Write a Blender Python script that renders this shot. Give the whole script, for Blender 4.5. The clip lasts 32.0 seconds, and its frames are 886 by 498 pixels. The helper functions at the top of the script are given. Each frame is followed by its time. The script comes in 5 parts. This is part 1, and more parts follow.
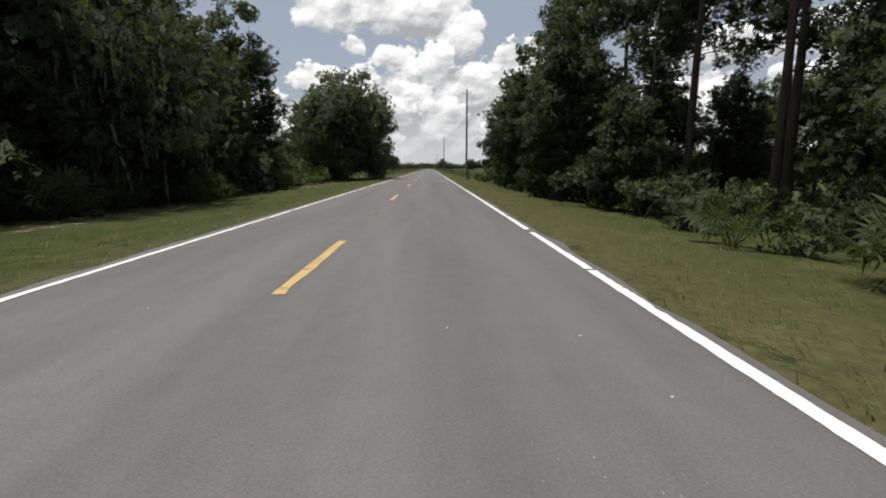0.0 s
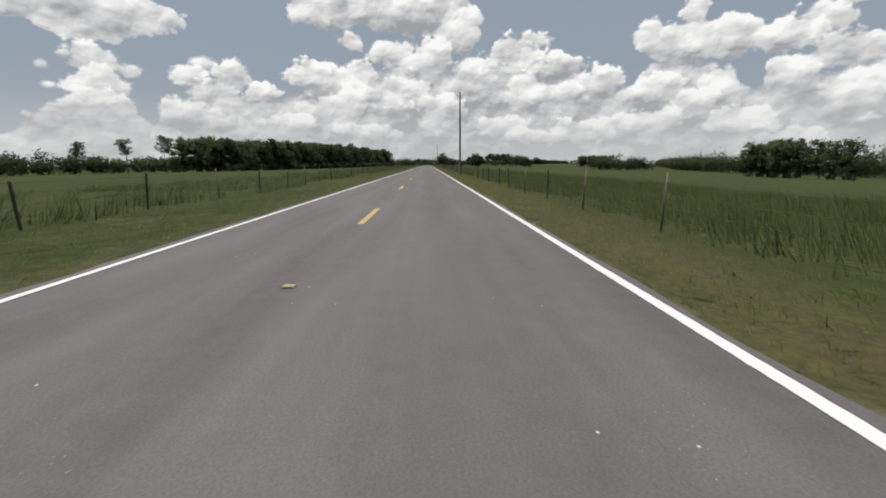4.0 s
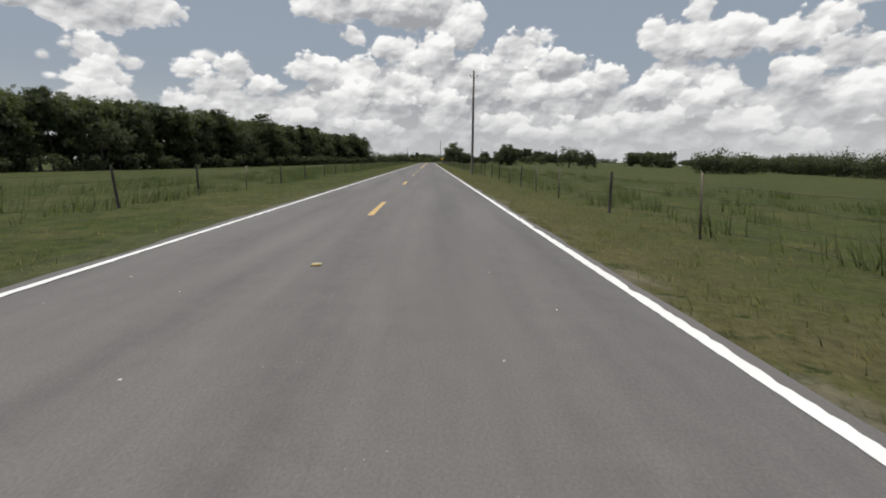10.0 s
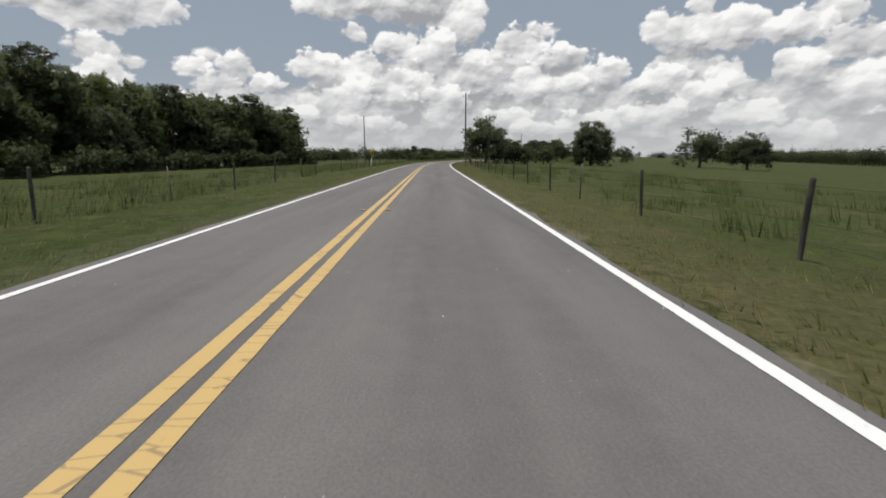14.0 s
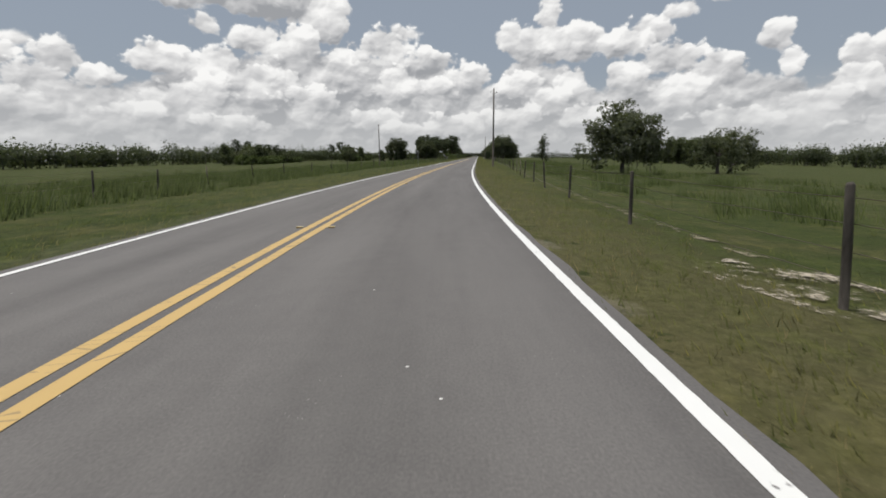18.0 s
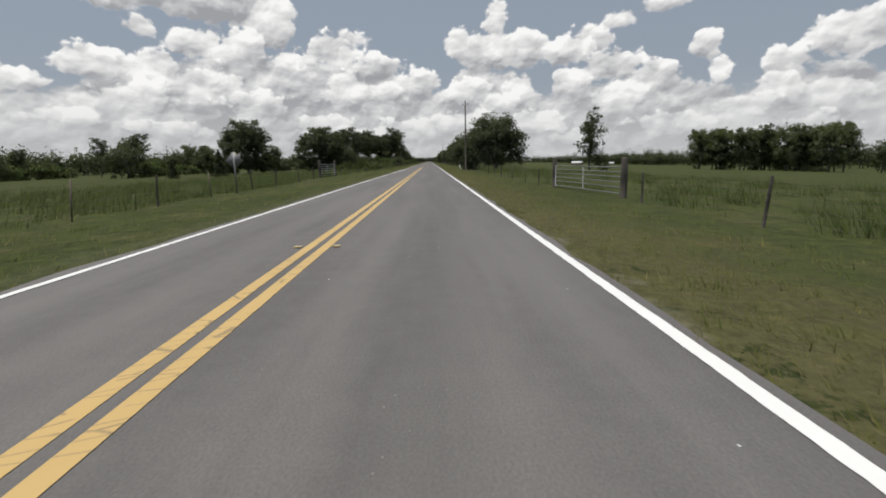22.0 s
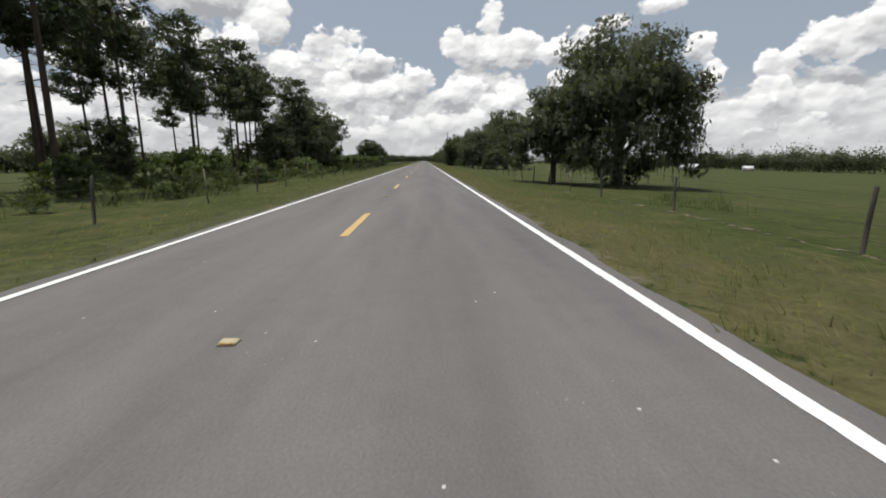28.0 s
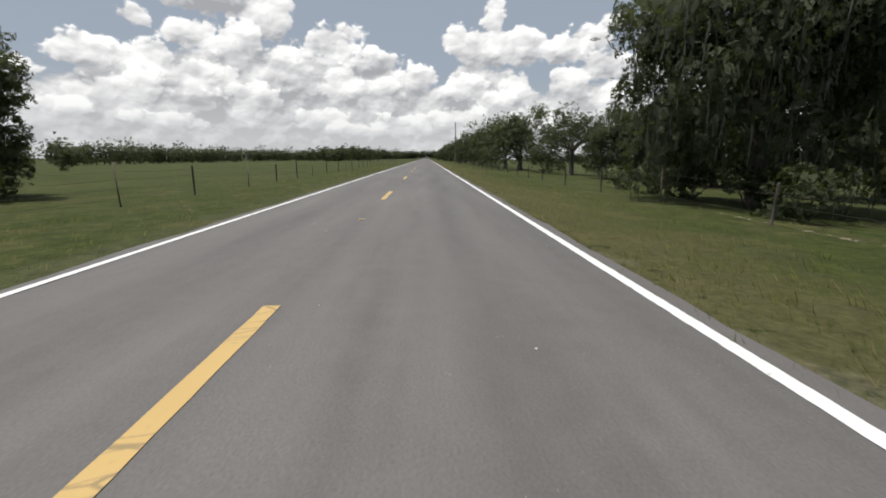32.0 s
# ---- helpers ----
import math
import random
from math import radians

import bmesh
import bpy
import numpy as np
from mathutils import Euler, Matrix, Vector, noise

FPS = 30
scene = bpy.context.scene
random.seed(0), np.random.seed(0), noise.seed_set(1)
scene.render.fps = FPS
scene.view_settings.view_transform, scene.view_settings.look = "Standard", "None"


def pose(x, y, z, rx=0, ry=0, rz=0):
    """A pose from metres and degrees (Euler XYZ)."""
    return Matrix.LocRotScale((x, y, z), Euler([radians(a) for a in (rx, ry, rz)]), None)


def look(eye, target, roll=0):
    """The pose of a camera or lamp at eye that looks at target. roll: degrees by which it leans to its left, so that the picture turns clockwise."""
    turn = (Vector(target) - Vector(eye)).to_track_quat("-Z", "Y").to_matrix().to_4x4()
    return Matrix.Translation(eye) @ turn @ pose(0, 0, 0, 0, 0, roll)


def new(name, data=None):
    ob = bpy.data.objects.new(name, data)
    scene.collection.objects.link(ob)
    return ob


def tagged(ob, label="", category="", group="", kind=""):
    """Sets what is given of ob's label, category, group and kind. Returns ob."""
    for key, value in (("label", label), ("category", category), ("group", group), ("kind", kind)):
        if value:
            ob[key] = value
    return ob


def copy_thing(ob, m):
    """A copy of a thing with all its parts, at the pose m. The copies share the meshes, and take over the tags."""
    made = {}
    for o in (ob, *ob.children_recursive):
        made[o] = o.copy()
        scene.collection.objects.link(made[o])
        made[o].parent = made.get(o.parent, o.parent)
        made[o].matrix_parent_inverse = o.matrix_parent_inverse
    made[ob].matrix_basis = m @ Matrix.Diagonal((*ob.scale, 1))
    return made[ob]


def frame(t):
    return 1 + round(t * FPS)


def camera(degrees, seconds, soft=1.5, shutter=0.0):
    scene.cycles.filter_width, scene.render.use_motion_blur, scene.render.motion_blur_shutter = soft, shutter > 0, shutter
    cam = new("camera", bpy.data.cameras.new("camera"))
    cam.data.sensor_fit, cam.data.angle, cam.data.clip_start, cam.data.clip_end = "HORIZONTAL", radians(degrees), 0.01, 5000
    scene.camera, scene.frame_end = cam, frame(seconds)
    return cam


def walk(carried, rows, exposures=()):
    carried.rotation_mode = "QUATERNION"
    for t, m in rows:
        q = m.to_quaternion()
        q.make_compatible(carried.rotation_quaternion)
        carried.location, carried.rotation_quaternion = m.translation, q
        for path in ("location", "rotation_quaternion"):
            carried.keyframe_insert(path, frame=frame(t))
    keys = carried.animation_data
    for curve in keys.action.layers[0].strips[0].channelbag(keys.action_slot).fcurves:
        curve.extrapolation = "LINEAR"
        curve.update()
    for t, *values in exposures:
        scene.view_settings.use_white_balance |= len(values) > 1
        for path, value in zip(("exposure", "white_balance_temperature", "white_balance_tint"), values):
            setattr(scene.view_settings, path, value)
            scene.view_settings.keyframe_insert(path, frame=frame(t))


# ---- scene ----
# ---- camera ----
# seconds, chainage along the road, offset from its centre line, yaw from the road, pitch, roll
ROWS = [
    (0, 0.00, 1.230, -1.50, -9.72, 0.00),
    (0.5, 6.13, 1.223, -1.50, -9.79, 0.09),
    (1, 12.66, 1.217, -1.50, -10.91, 0.17),
    (1.5, 19.68, 1.210, -1.64, -9.79, 0.26),
    (2, 27.27, 1.203, -1.64, -10.18, 0.34),
    (2.5, 35.50, 1.197, -1.64, -10.12, 0.43),
    (3, 44.31, 1.190, -1.70, -10.12, 0.51),
    (3.5, 53.64, 1.183, -1.70, -10.05, 0.60),
    (4.5, 73.60, 1.170, -1.70, -10.45, -0.15),
    (5.5, 95.09, 1.157, -1.36, -10.84, -0.90),
    (6, 106.38, 1.150, -1.50, -10.58, -0.60),
    (6.5, 118.04, 1.143, -1.57, -10.51, -0.55),
    (7, 130.06, 1.137, -1.57, -10.25, -0.50),
    (7.5, 142.43, 1.130, -1.64, -10.71, -0.53),
    (8, 155.16, 1.123, -1.64, -10.64, -0.55),
    (8.5, 168.26, 1.117, -1.64, -10.51, -0.57),
    (9, 181.72, 1.110, -1.64, -10.45, -0.60),
    (9.5, 195.54, 1.103, -1.57, -10.51, -0.50),
    (10, 209.68, 1.095, -1.57, -10.58, -0.40),
    (10.5, 224.12, 1.088, -1.64, -10.71, 0.30),
    (11, 238.81, 1.080, -1.64, -10.78, 0.53),
    (11.5, 253.72, 1.073, -1.64, -10.84, 0.77),
    (12, 268.79, 1.065, -1.57, -11.17, 1.00),
    (12.5, 284.00, 1.058, -1.43, -11.04, 0.65),
    (13, 299.24, 1.050, -1.29, -11.04, 0.30),
    (13.5, 314.43, 1.064, -1.29, -11.04, 0.24),
    (14.5, 344.23, 1.092, -1.29, -11.10, 0.12),
    (15.5, 372.91, 1.180, -1.29, -11.17, 0.00),
    (16, 387.02, 1.470, -1.29, -11.23, -0.20),
    (16.5, 401.13, 1.610, -1.29, -11.04, 0.05),
    (17, 415.38, 1.740, -1.29, -11.04, 0.30),
    (17.5, 429.85, 1.790, -1.29, -10.97, 0.40),
    (18, 444.57, 1.810, -1.29, -11.04, 0.50),
    (18.5, 459.52, 1.650, -1.16, -11.04, 0.30),
    (19, 474.69, 1.450, -1.09, -10.71, 0.50),
    (19.5, 490.09, 1.440, -1.09, -10.51, 1.20),
    (20, 505.69, 1.430, -1.23, -10.51, 0.90),
    (20.5, 521.50, 1.425, -1.36, -10.71, 1.20),
    (21, 537.50, 1.420, -1.43, -10.51, 1.50),
    (21.5, 553.68, 1.415, -1.43, -10.38, 1.40),
    (22, 570.04, 1.410, -1.50, -10.51, 1.15),
    (22.5, 586.56, 1.350, -1.57, -10.58, 0.90),
    (23, 603.24, 1.290, -1.57, -10.45, 0.90),
    (23.5, 620.09, 1.246, -1.64, -10.58, 0.90),
    (24, 637.15, 1.232, -1.84, -10.45, 1.40),
    (24.5, 654.43, 1.218, -1.64, -10.58, 1.20),
    (25, 671.97, 1.204, -1.84, -10.58, 1.00),
    (25.5, 689.77, 1.190, -1.84, -10.58, 0.84),
    (26.5, 726.20, 1.162, -1.98, -10.64, 0.52),
    (27.5, 763.45, 1.134, -1.98, -10.71, 0.20),
    (28, 782.27, 1.120, -2.18, -10.58, 0.43),
    (28.5, 801.16, 1.100, -2.18, -11.23, 0.67),
    (29, 820.09, 1.080, -2.18, -10.58, 0.90),
    (29.5, 839.06, 1.078, -2.18, -10.78, 0.40),
    (30, 858.09, 1.077, -2.04, -10.91, -0.10),
    (30.5, 877.21, 1.075, -2.04, -10.84, -0.08),
    (31, 896.43, 1.073, -2.04, -10.78, -0.05),
    (31.5, 915.77, 1.072, -2.04, -11.04, -0.02),
    (32, 935.26, 1.070, -1.98, -10.91, 0.00),
]
EYE = 1.03


def heading(s):
    """Degrees by which the road has turned right at chainage s."""
    a = min(max(s - 355.0, 0), 57.0) ** 2 / 114.0 + min(max(s - 412.0, 0), 29.0)
    u = min(max(s - 441.0, 0), 51.0)
    return 0.24779 * (a + u - u * u / 102.0)


S_LOW, S_HIGH = -600, 3200
LINE = {}
_x = _y = 0.0
for _s in range(0, S_HIGH + 1):
    LINE[_s] = (_x, _y)
    _h = radians(heading(_s + 0.5))
    _x, _y = _x + math.sin(_h), _y + math.cos(_h)
for _s in range(-1, S_LOW - 1, -1):
    LINE[_s] = (0.0, float(_s))


def road_at(s, d, z=0.0):
    """The point at chainage s, d metres right of the centre line."""
    k = min(max(int(math.floor(s)), S_LOW), S_HIGH - 1)
    (x0, y0), (x1, y1) = LINE[k], LINE[k + 1]
    f, h = s - k, radians(heading(s))
    return Vector((x0 + f * (x1 - x0) + d * math.cos(h), y0 + f * (y1 - y0) - d * math.sin(h), z))


cam = camera(86.0, 32.0, soft=1.8, shutter=0.012)
walk(cam, [(t, Matrix.Translation(road_at(s, d, EYE)) @ pose(0, 0, 0, 90 + p, r, y - heading(s))) for t, s, d, y, p, r in ROWS],
     [(0.0, 0.18), (2.0, 0.14), (3.0, 0.02), (3.5, -0.03), (5.5, -0.15), (6.0, -0.15), (6.5, -0.1), (7.0, -0.02), (8.0, -0.04), (13.0, -0.06), (20.0, -0.09), (24.0, -0.07), (25.0, 0.04), (25.5, 0.08), (28.0, 0.12), (32.0, 0.12)])

# ---- sky and sun ----
SUN_UP, SUN_TURN = 79.0, -60.0
world = bpy.data.worlds.new("sky")
scene.world = world
world.use_nodes = True
wn, wl = world.node_tree.nodes, world.node_tree.links
wn.clear()


def wmath(op, a, b=None, c=None, clamp=False):
    n = wn.new("ShaderNodeMath")
    n.operation, n.use_clamp = op, clamp
    for i, v in enumerate((a, b, c)):
        if v is None:
            continue
        if isinstance(v, (int, float)):
            n.inputs[i].default_value = v
        else:
            wl.new(v, n.inputs[i])
    return n.outputs[0]


def wnoise(vec, scale, detail, rough, distort=0.0):
    n = wn.new("ShaderNodeTexNoise")
    n.inputs["Scale"].default_value, n.inputs["Detail"].default_value = scale, detail
    n.inputs["Roughness"].default_value, n.inputs["Distortion"].default_value = rough, distort
    wl.new(vec, n.inputs["Vector"])
    return n.outputs["Fac"]


def wstep(v, lo, hi):
    n = wn.new("ShaderNodeMapRange")
    n.interpolation_type = "SMOOTHSTEP"
    n.inputs["From Min"].default_value, n.inputs["From Max"].default_value = lo, hi
    wl.new(v, n.inputs["Value"])
    return n.outputs[0]


coords = wn.new("ShaderNodeTexCoord").outputs["Generated"]
sep = wn.new("ShaderNodeSeparateXYZ")
wl.new(coords, sep.inputs[0])
azim = wmath("MULTIPLY", wmath("ARCTAN2", sep.outputs[0], sep.outputs[1]), 180 / math.pi)
elev = wmath("MULTIPLY", wmath("ARCSINE", sep.outputs[2]), 180 / math.pi)
# height of the cumulus bank above the horizon, round the compass
BANK = [(-60, 5), (-41, 2.6), (-36, 6.0), (-33, 7.0), (-28.6, 4.8), (-26.6, 6.6), (-21.3, 7.6), (-16, 7.4), (-11, 9.2), (-7, 10.6), (-2, 11.5),
        (4, 11.4), (10, 11.2), (15.7, 10.6), (19, 8.6), (22, 8.0), (25, 10.5), (30, 10.0), (34, 7.4), (37.8, 7.8), (42, 8.8), (47, 8.0), (52.6, 6.6), (57, 8.0), (64, 7.6), (80, 8)]
ramp = wn.new("ShaderNodeValToRGB")
ramp.color_ramp.interpolation = "EASE"
el = ramp.color_ramp.elements
while len(el) > 1:
    el.remove(el[-1])
for i, (a, top) in enumerate(BANK):
    e = el[0] if i == 0 else el.new((a + 60) / 140)
    e.position, e.color = (a + 60) / 140, (top / 20, top / 20, top / 20, 1)
wl.new(wmath("DIVIDE", wmath("ADD", azim, 60), 140, clamp=True), ramp.inputs[0])
bank_top = wmath("MULTIPLY", ramp.outputs[0], 20)


def wvector(op, a, b, c=None):
    n = wn.new("ShaderNodeVectorMath")
    n.operation = op
    for i, v in enumerate((a, b, c)):
        if v is None:
            continue
        if isinstance(v, tuple):
            n.inputs[i].default_value = v
        else:
            wl.new(v, n.inputs[i])
    return n.outputs["Value" if op == "LENGTH" else 0]


def wheads(vec, scale, smooth):
    """Rounded heads, as cumulus has: high in the middle of each."""
    n = wn.new("ShaderNodeTexVoronoi")
    n.voronoi_dimensions, n.feature = "2D", "SMOOTH_F1"
    n.inputs["Scale"].default_value, n.inputs["Detail"].default_value, n.inputs["Smoothness"].default_value = scale, 0, smooth
    wl.new(vec, n.inputs["Vector"])
    return wmath("SUBTRACT", 0.40, n.outputs["Distance"])


# the sky laid flat in degrees, bent a little so that no two heads are alike
dome = wn.new("ShaderNodeCombineXYZ")
wl.new(azim, dome.inputs[0])
wl.new(elev, dome.inputs[1])
dome = dome.outputs[0]
swirl = wn.new("ShaderNodeTexNoise")
swirl.noise_dimensions = "2D"
swirl.inputs["Scale"].default_value, swirl.inputs["Detail"].default_value = 0.50, 2.5
wl.new(dome, swirl.inputs["Vector"])
heads_at = wvector("MULTIPLY_ADD", wvector("SUBTRACT", swirl.outputs["Color"], (0.5, 0.5, 0.5)), (1.5, 1.1, 0), wvector("MULTIPLY", dome, (1.0, 1.25, 0)))
OCTAVES = ((0.24, 0.75, 1.5, 0.72, 1.3), (0.58, 0.6, 0.85, 0.46, 0.55), (1.35, 0.5, 0.40, 0.18, 0.24), (3.0, 0.4, 0.14, 0.05, 0.12))
edge = relief = None
for scale, smooth, reach, bright, step in OCTAVES:
    here = wheads(heads_at, scale, smooth)
    over = wheads(wvector("ADD", heads_at, (-0.35 * step, step, 0)), scale, smooth)
    out, up = wmath("MULTIPLY", here, reach), wmath("MULTIPLY", wmath("SUBTRACT", here, over), bright)
    edge = out if edge is None else wmath("ADD", edge, out)
    relief = up if relief is None else wmath("ADD", relief, up)
wisp = wnoise(dome, 0.9, 4, 0.55)
edge = wmath("ADD", edge, wmath("MULTIPLY", wmath("SUBTRACT", wisp, 0.5), 0.9))
broad = wnoise(wvector("MULTIPLY", dome, (1.0, 2.4, 0)), 0.16, 3, 0.5)
relief = wmath("ADD", relief, wmath("MULTIPLY", wmath("SUBTRACT", broad, 0.5), 0.9))
# the bank behind, and clouds before it from far to near: azimuth, elevation, half width, half height in degrees
cover = wstep(wmath("ADD", wmath("SUBTRACT", bank_top, elev), edge), -0.25, 0.45)
shade = wmath("ADD", relief, wmath("MULTIPLY_ADD", wmath("SUBTRACT", elev, bank_top), 0.035, 0.56))
HIGH = ((-33.0, 14.0, 7.2, 2.4), (-9.9, 16.6, 5.2, 2.2), (-2.4, 17.0, 7.4, 3.4), (3.6, 14.6, 2.6, 2.6), (62.5, 10.6, 4.5, 2.2), (14, 23, 7, 2.2), (48, 21, 9, 3), (-22, 23, 7, 2.4),
        (-37.0, 8.9, 0.6, 0.5), (-36.8, 7.3, 0.5, 0.3), (-8.7, 13.3, 1.5, 1.2), (38.6, 12.4, 2.2, 1.3), (41.8, 14.2, 1.6, 0.9), (46.4, 15.2, 2.1, 0.7))
FAR = ((-33.4, 9.7, 2.2, 1.3), (-30.5, 9.0, 1.3, 0.9), (-32.8, 7.7, 2.8, 1.6), (-23.9, 10.4, 1.0, 0.5), (-25.3, 8.9, 1.6, 0.9), (-21.1, 8.8, 1.8, 1.6), (-18.6, 7.3, 2.4, 1.3),
       (-12.6, 9.6, 3.1, 1.5), (-3.7, 12.3, 2.7, 1.9), (0.4, 11.3, 2.6, 2.6), (5.3, 10.0, 3.0, 2.0), (12.1, 13.4, 1.6, 1.0), (9.4, 12.1, 3.5, 1.6), (15.3, 10.4, 2.9, 1.4), (19.6, 8.7, 2.7, 1.3),
       (28.0, 14.6, 1.4, 2.0), (24.2, 12.6, 1.7, 1.5), (27.2, 11.8, 3.8, 2.3), (31.4, 11.8, 3.4, 2.0), (36.0, 11.4, 2.8, 1.5), (41.0, 9.6, 3.0, 1.8), (45.4, 8.2, 2.8, 1.6))
NEAR = ((-22.8, 7.3, 2.7, 1.6), (-7.6, 9.1, 3.2, 2.0), (-3.8, 8.1, 3.6, 2.0), (-10.3, 6.3, 4.5, 1.8), (10.8, 7.9, 2.7, 2.0), (14.6, 7.2, 2.7, 1.6), (25.1, 7.4, 3.1, 1.6), (31.1, 7.5, 2.3, 2.1), (36.5, 8.2, 2.4, 1.7),
        (28.7, 6.1, 2.0, 1.5), (41.5, 6.6, 2.6, 1.8), (49.9, 10.5, 1.3, 1.5), (51.2, 8.6, 1.2, 1.2), (56.7, 8.3, 1.8, 1.7), (60.6, 5.4, 3.0, 1.5), (56.1, 6.1, 2.4, 1.6), (53.4, 4.7, 2.6, 1.6))
LOW = ((-32.5, 5.6, 3.8, 1.3), (-25.8, 5.4, 3.0, 1.1), (-16, 4.6, 3.0, 1.1), (2.0, 5.9, 3.9, 1.6), (8.6, 4.6, 2.8, 1.3), (18.1, 3.5, 3.0, 1.3), (24.5, 4.5, 3.3, 1.5), (12.8, 3.0, 3.2, 1.0), (33.3, 4.2, 3.0, 1.6), (37.5, 2.4, 2.6, 1.2), (47, 3.4, 3.4, 1.2), (-6, 3.6, 3.6, 1.0), (59.1, 2.6, 3.6, 1.2))
for a, b, w, h in HIGH + FAR + NEAR + LOW:
    # each cloud follows on the one behind it
    place = wn.new("ShaderNodeCombineXYZ")
    wl.new(wmath("MULTIPLY_ADD", shade, 1e-6, azim), place.inputs[0])
    wl.new(elev, place.inputs[1])
    at = wvector("MULTIPLY_ADD", place.outputs[0], (1 / w, 1 / h, 0), (-a / w, -b / h, 0))
    spread, give = min(w, h), min(1.0, min(w, h) / 1.3)
    mask = wstep(wmath("MULTIPLY_ADD", wvector("LENGTH", at, None), -spread / give, edge), -(spread + 0.16) / give, -(spread - 0.24) / give)
    rise = wn.new("ShaderNodeSeparateXYZ")
    wl.new(at, rise.inputs[0])
    puff = wmath("ADD", relief, wmath("MULTIPLY_ADD", rise.outputs[1], 0.26, 0.60 if h > 2.1 else 0.66))
    fade = wn.new("ShaderNodeMix")
    wl.new(mask, fade.inputs[0])
    wl.new(shade, fade.inputs[2])
    wl.new(puff, fade.inputs[3])
    shade = fade.outputs[0]
    cover = wmath("MAXIMUM", cover, mask)
overhead = wmath("MULTIPLY", wstep(wnoise(coords, 3.2, 8, 0.62, 0.4), 0.56, 0.66), wstep(elev, 18, 26))
cover = wmath("MAXIMUM", cover, overhead, clamp=True)
# brightness inside the clouds: lit heads, grey undersides
grey = wn.new("ShaderNodeValToRGB")
grey.color_ramp.elements.new(0.5)
for e, (p, c) in zip(grey.color_ramp.elements, ((0.18, (0.36, 0.37, 0.39)), (0.56, (0.66, 0.66, 0.665)), (0.98, (1.0, 0.995, 0.98)))):
    e.position, e.color = p, (*c, 1)
wl.new(shade, grey.inputs[0])
sky = wn.new("ShaderNodeTexSky")
sky.sky_type, sky.sun_disc = "NISHITA", False
sky.sun_elevation, sky.sun_rotation = radians(SUN_UP), radians(SUN_TURN)
sky.air_density, sky.dust_density, sky.ozone_density = 1.0, 1.6, 1.0
blue = wn.new("ShaderNodeMix")
blue.data_type, blue.blend_type = "RGBA", "MULTIPLY"
blue.inputs[0].default_value, blue.inputs[7].default_value = 1.0, (0.085, 0.085, 0.085, 1)
wl.new(sky.outputs[0], blue.inputs[6])
haze = wn.new("ShaderNodeMix")
haze.data_type = "RGBA"
haze.inputs[7].default_value = (0.60, 0.61, 0.615, 1)
wl.new(wmath("MULTIPLY", wmath("SUBTRACT", 1.0, wstep(elev, -1, 9)), 0.75), haze.inputs[0])
mixed = wn.new("ShaderNodeMix")
mixed.data_type = "RGBA"
wl.new(cover, mixed.inputs[0])
pale = wn.new("ShaderNodeMix")
pale.data_type = "RGBA"
pale.inputs[0].default_value, pale.inputs[7].default_value = 0.75, (0.345, 0.385, 0.44, 1)
wl.new(blue.outputs[2], pale.inputs[6])
wl.new(pale.outputs[2], mixed.inputs[6])
wl.new(grey.outputs[0], mixed.inputs[7])
wl.new(mixed.outputs[2], haze.inputs[6])
bg = wn.new("ShaderNodeBackground")
bg.inputs["Strength"].default_value = 1.0
wl.new(haze.outputs[2], bg.inputs["Color"])
wo = wn.new("ShaderNodeOutputWorld")
wl.new(bg.outputs[0], wo.inputs["Surface"])
world.cycles.sampling_method = "MANUAL"
world.cycles.sample_map_resolution = 512

sun = new("sun", bpy.data.lights.new("sun", "SUN"))
sun.data.energy, sun.data.angle, sun.data.color = 3.6, radians(0.6), (1.0, 0.96, 0.90)
_e, _a = radians(SUN_UP), radians(SUN_TURN)
_way = Vector((math.sin(_a) * math.cos(_e), math.cos(_a) * math.cos(_e), math.sin(_e)))
sun.matrix_world = look(_way * 100, (0, 0, 0))


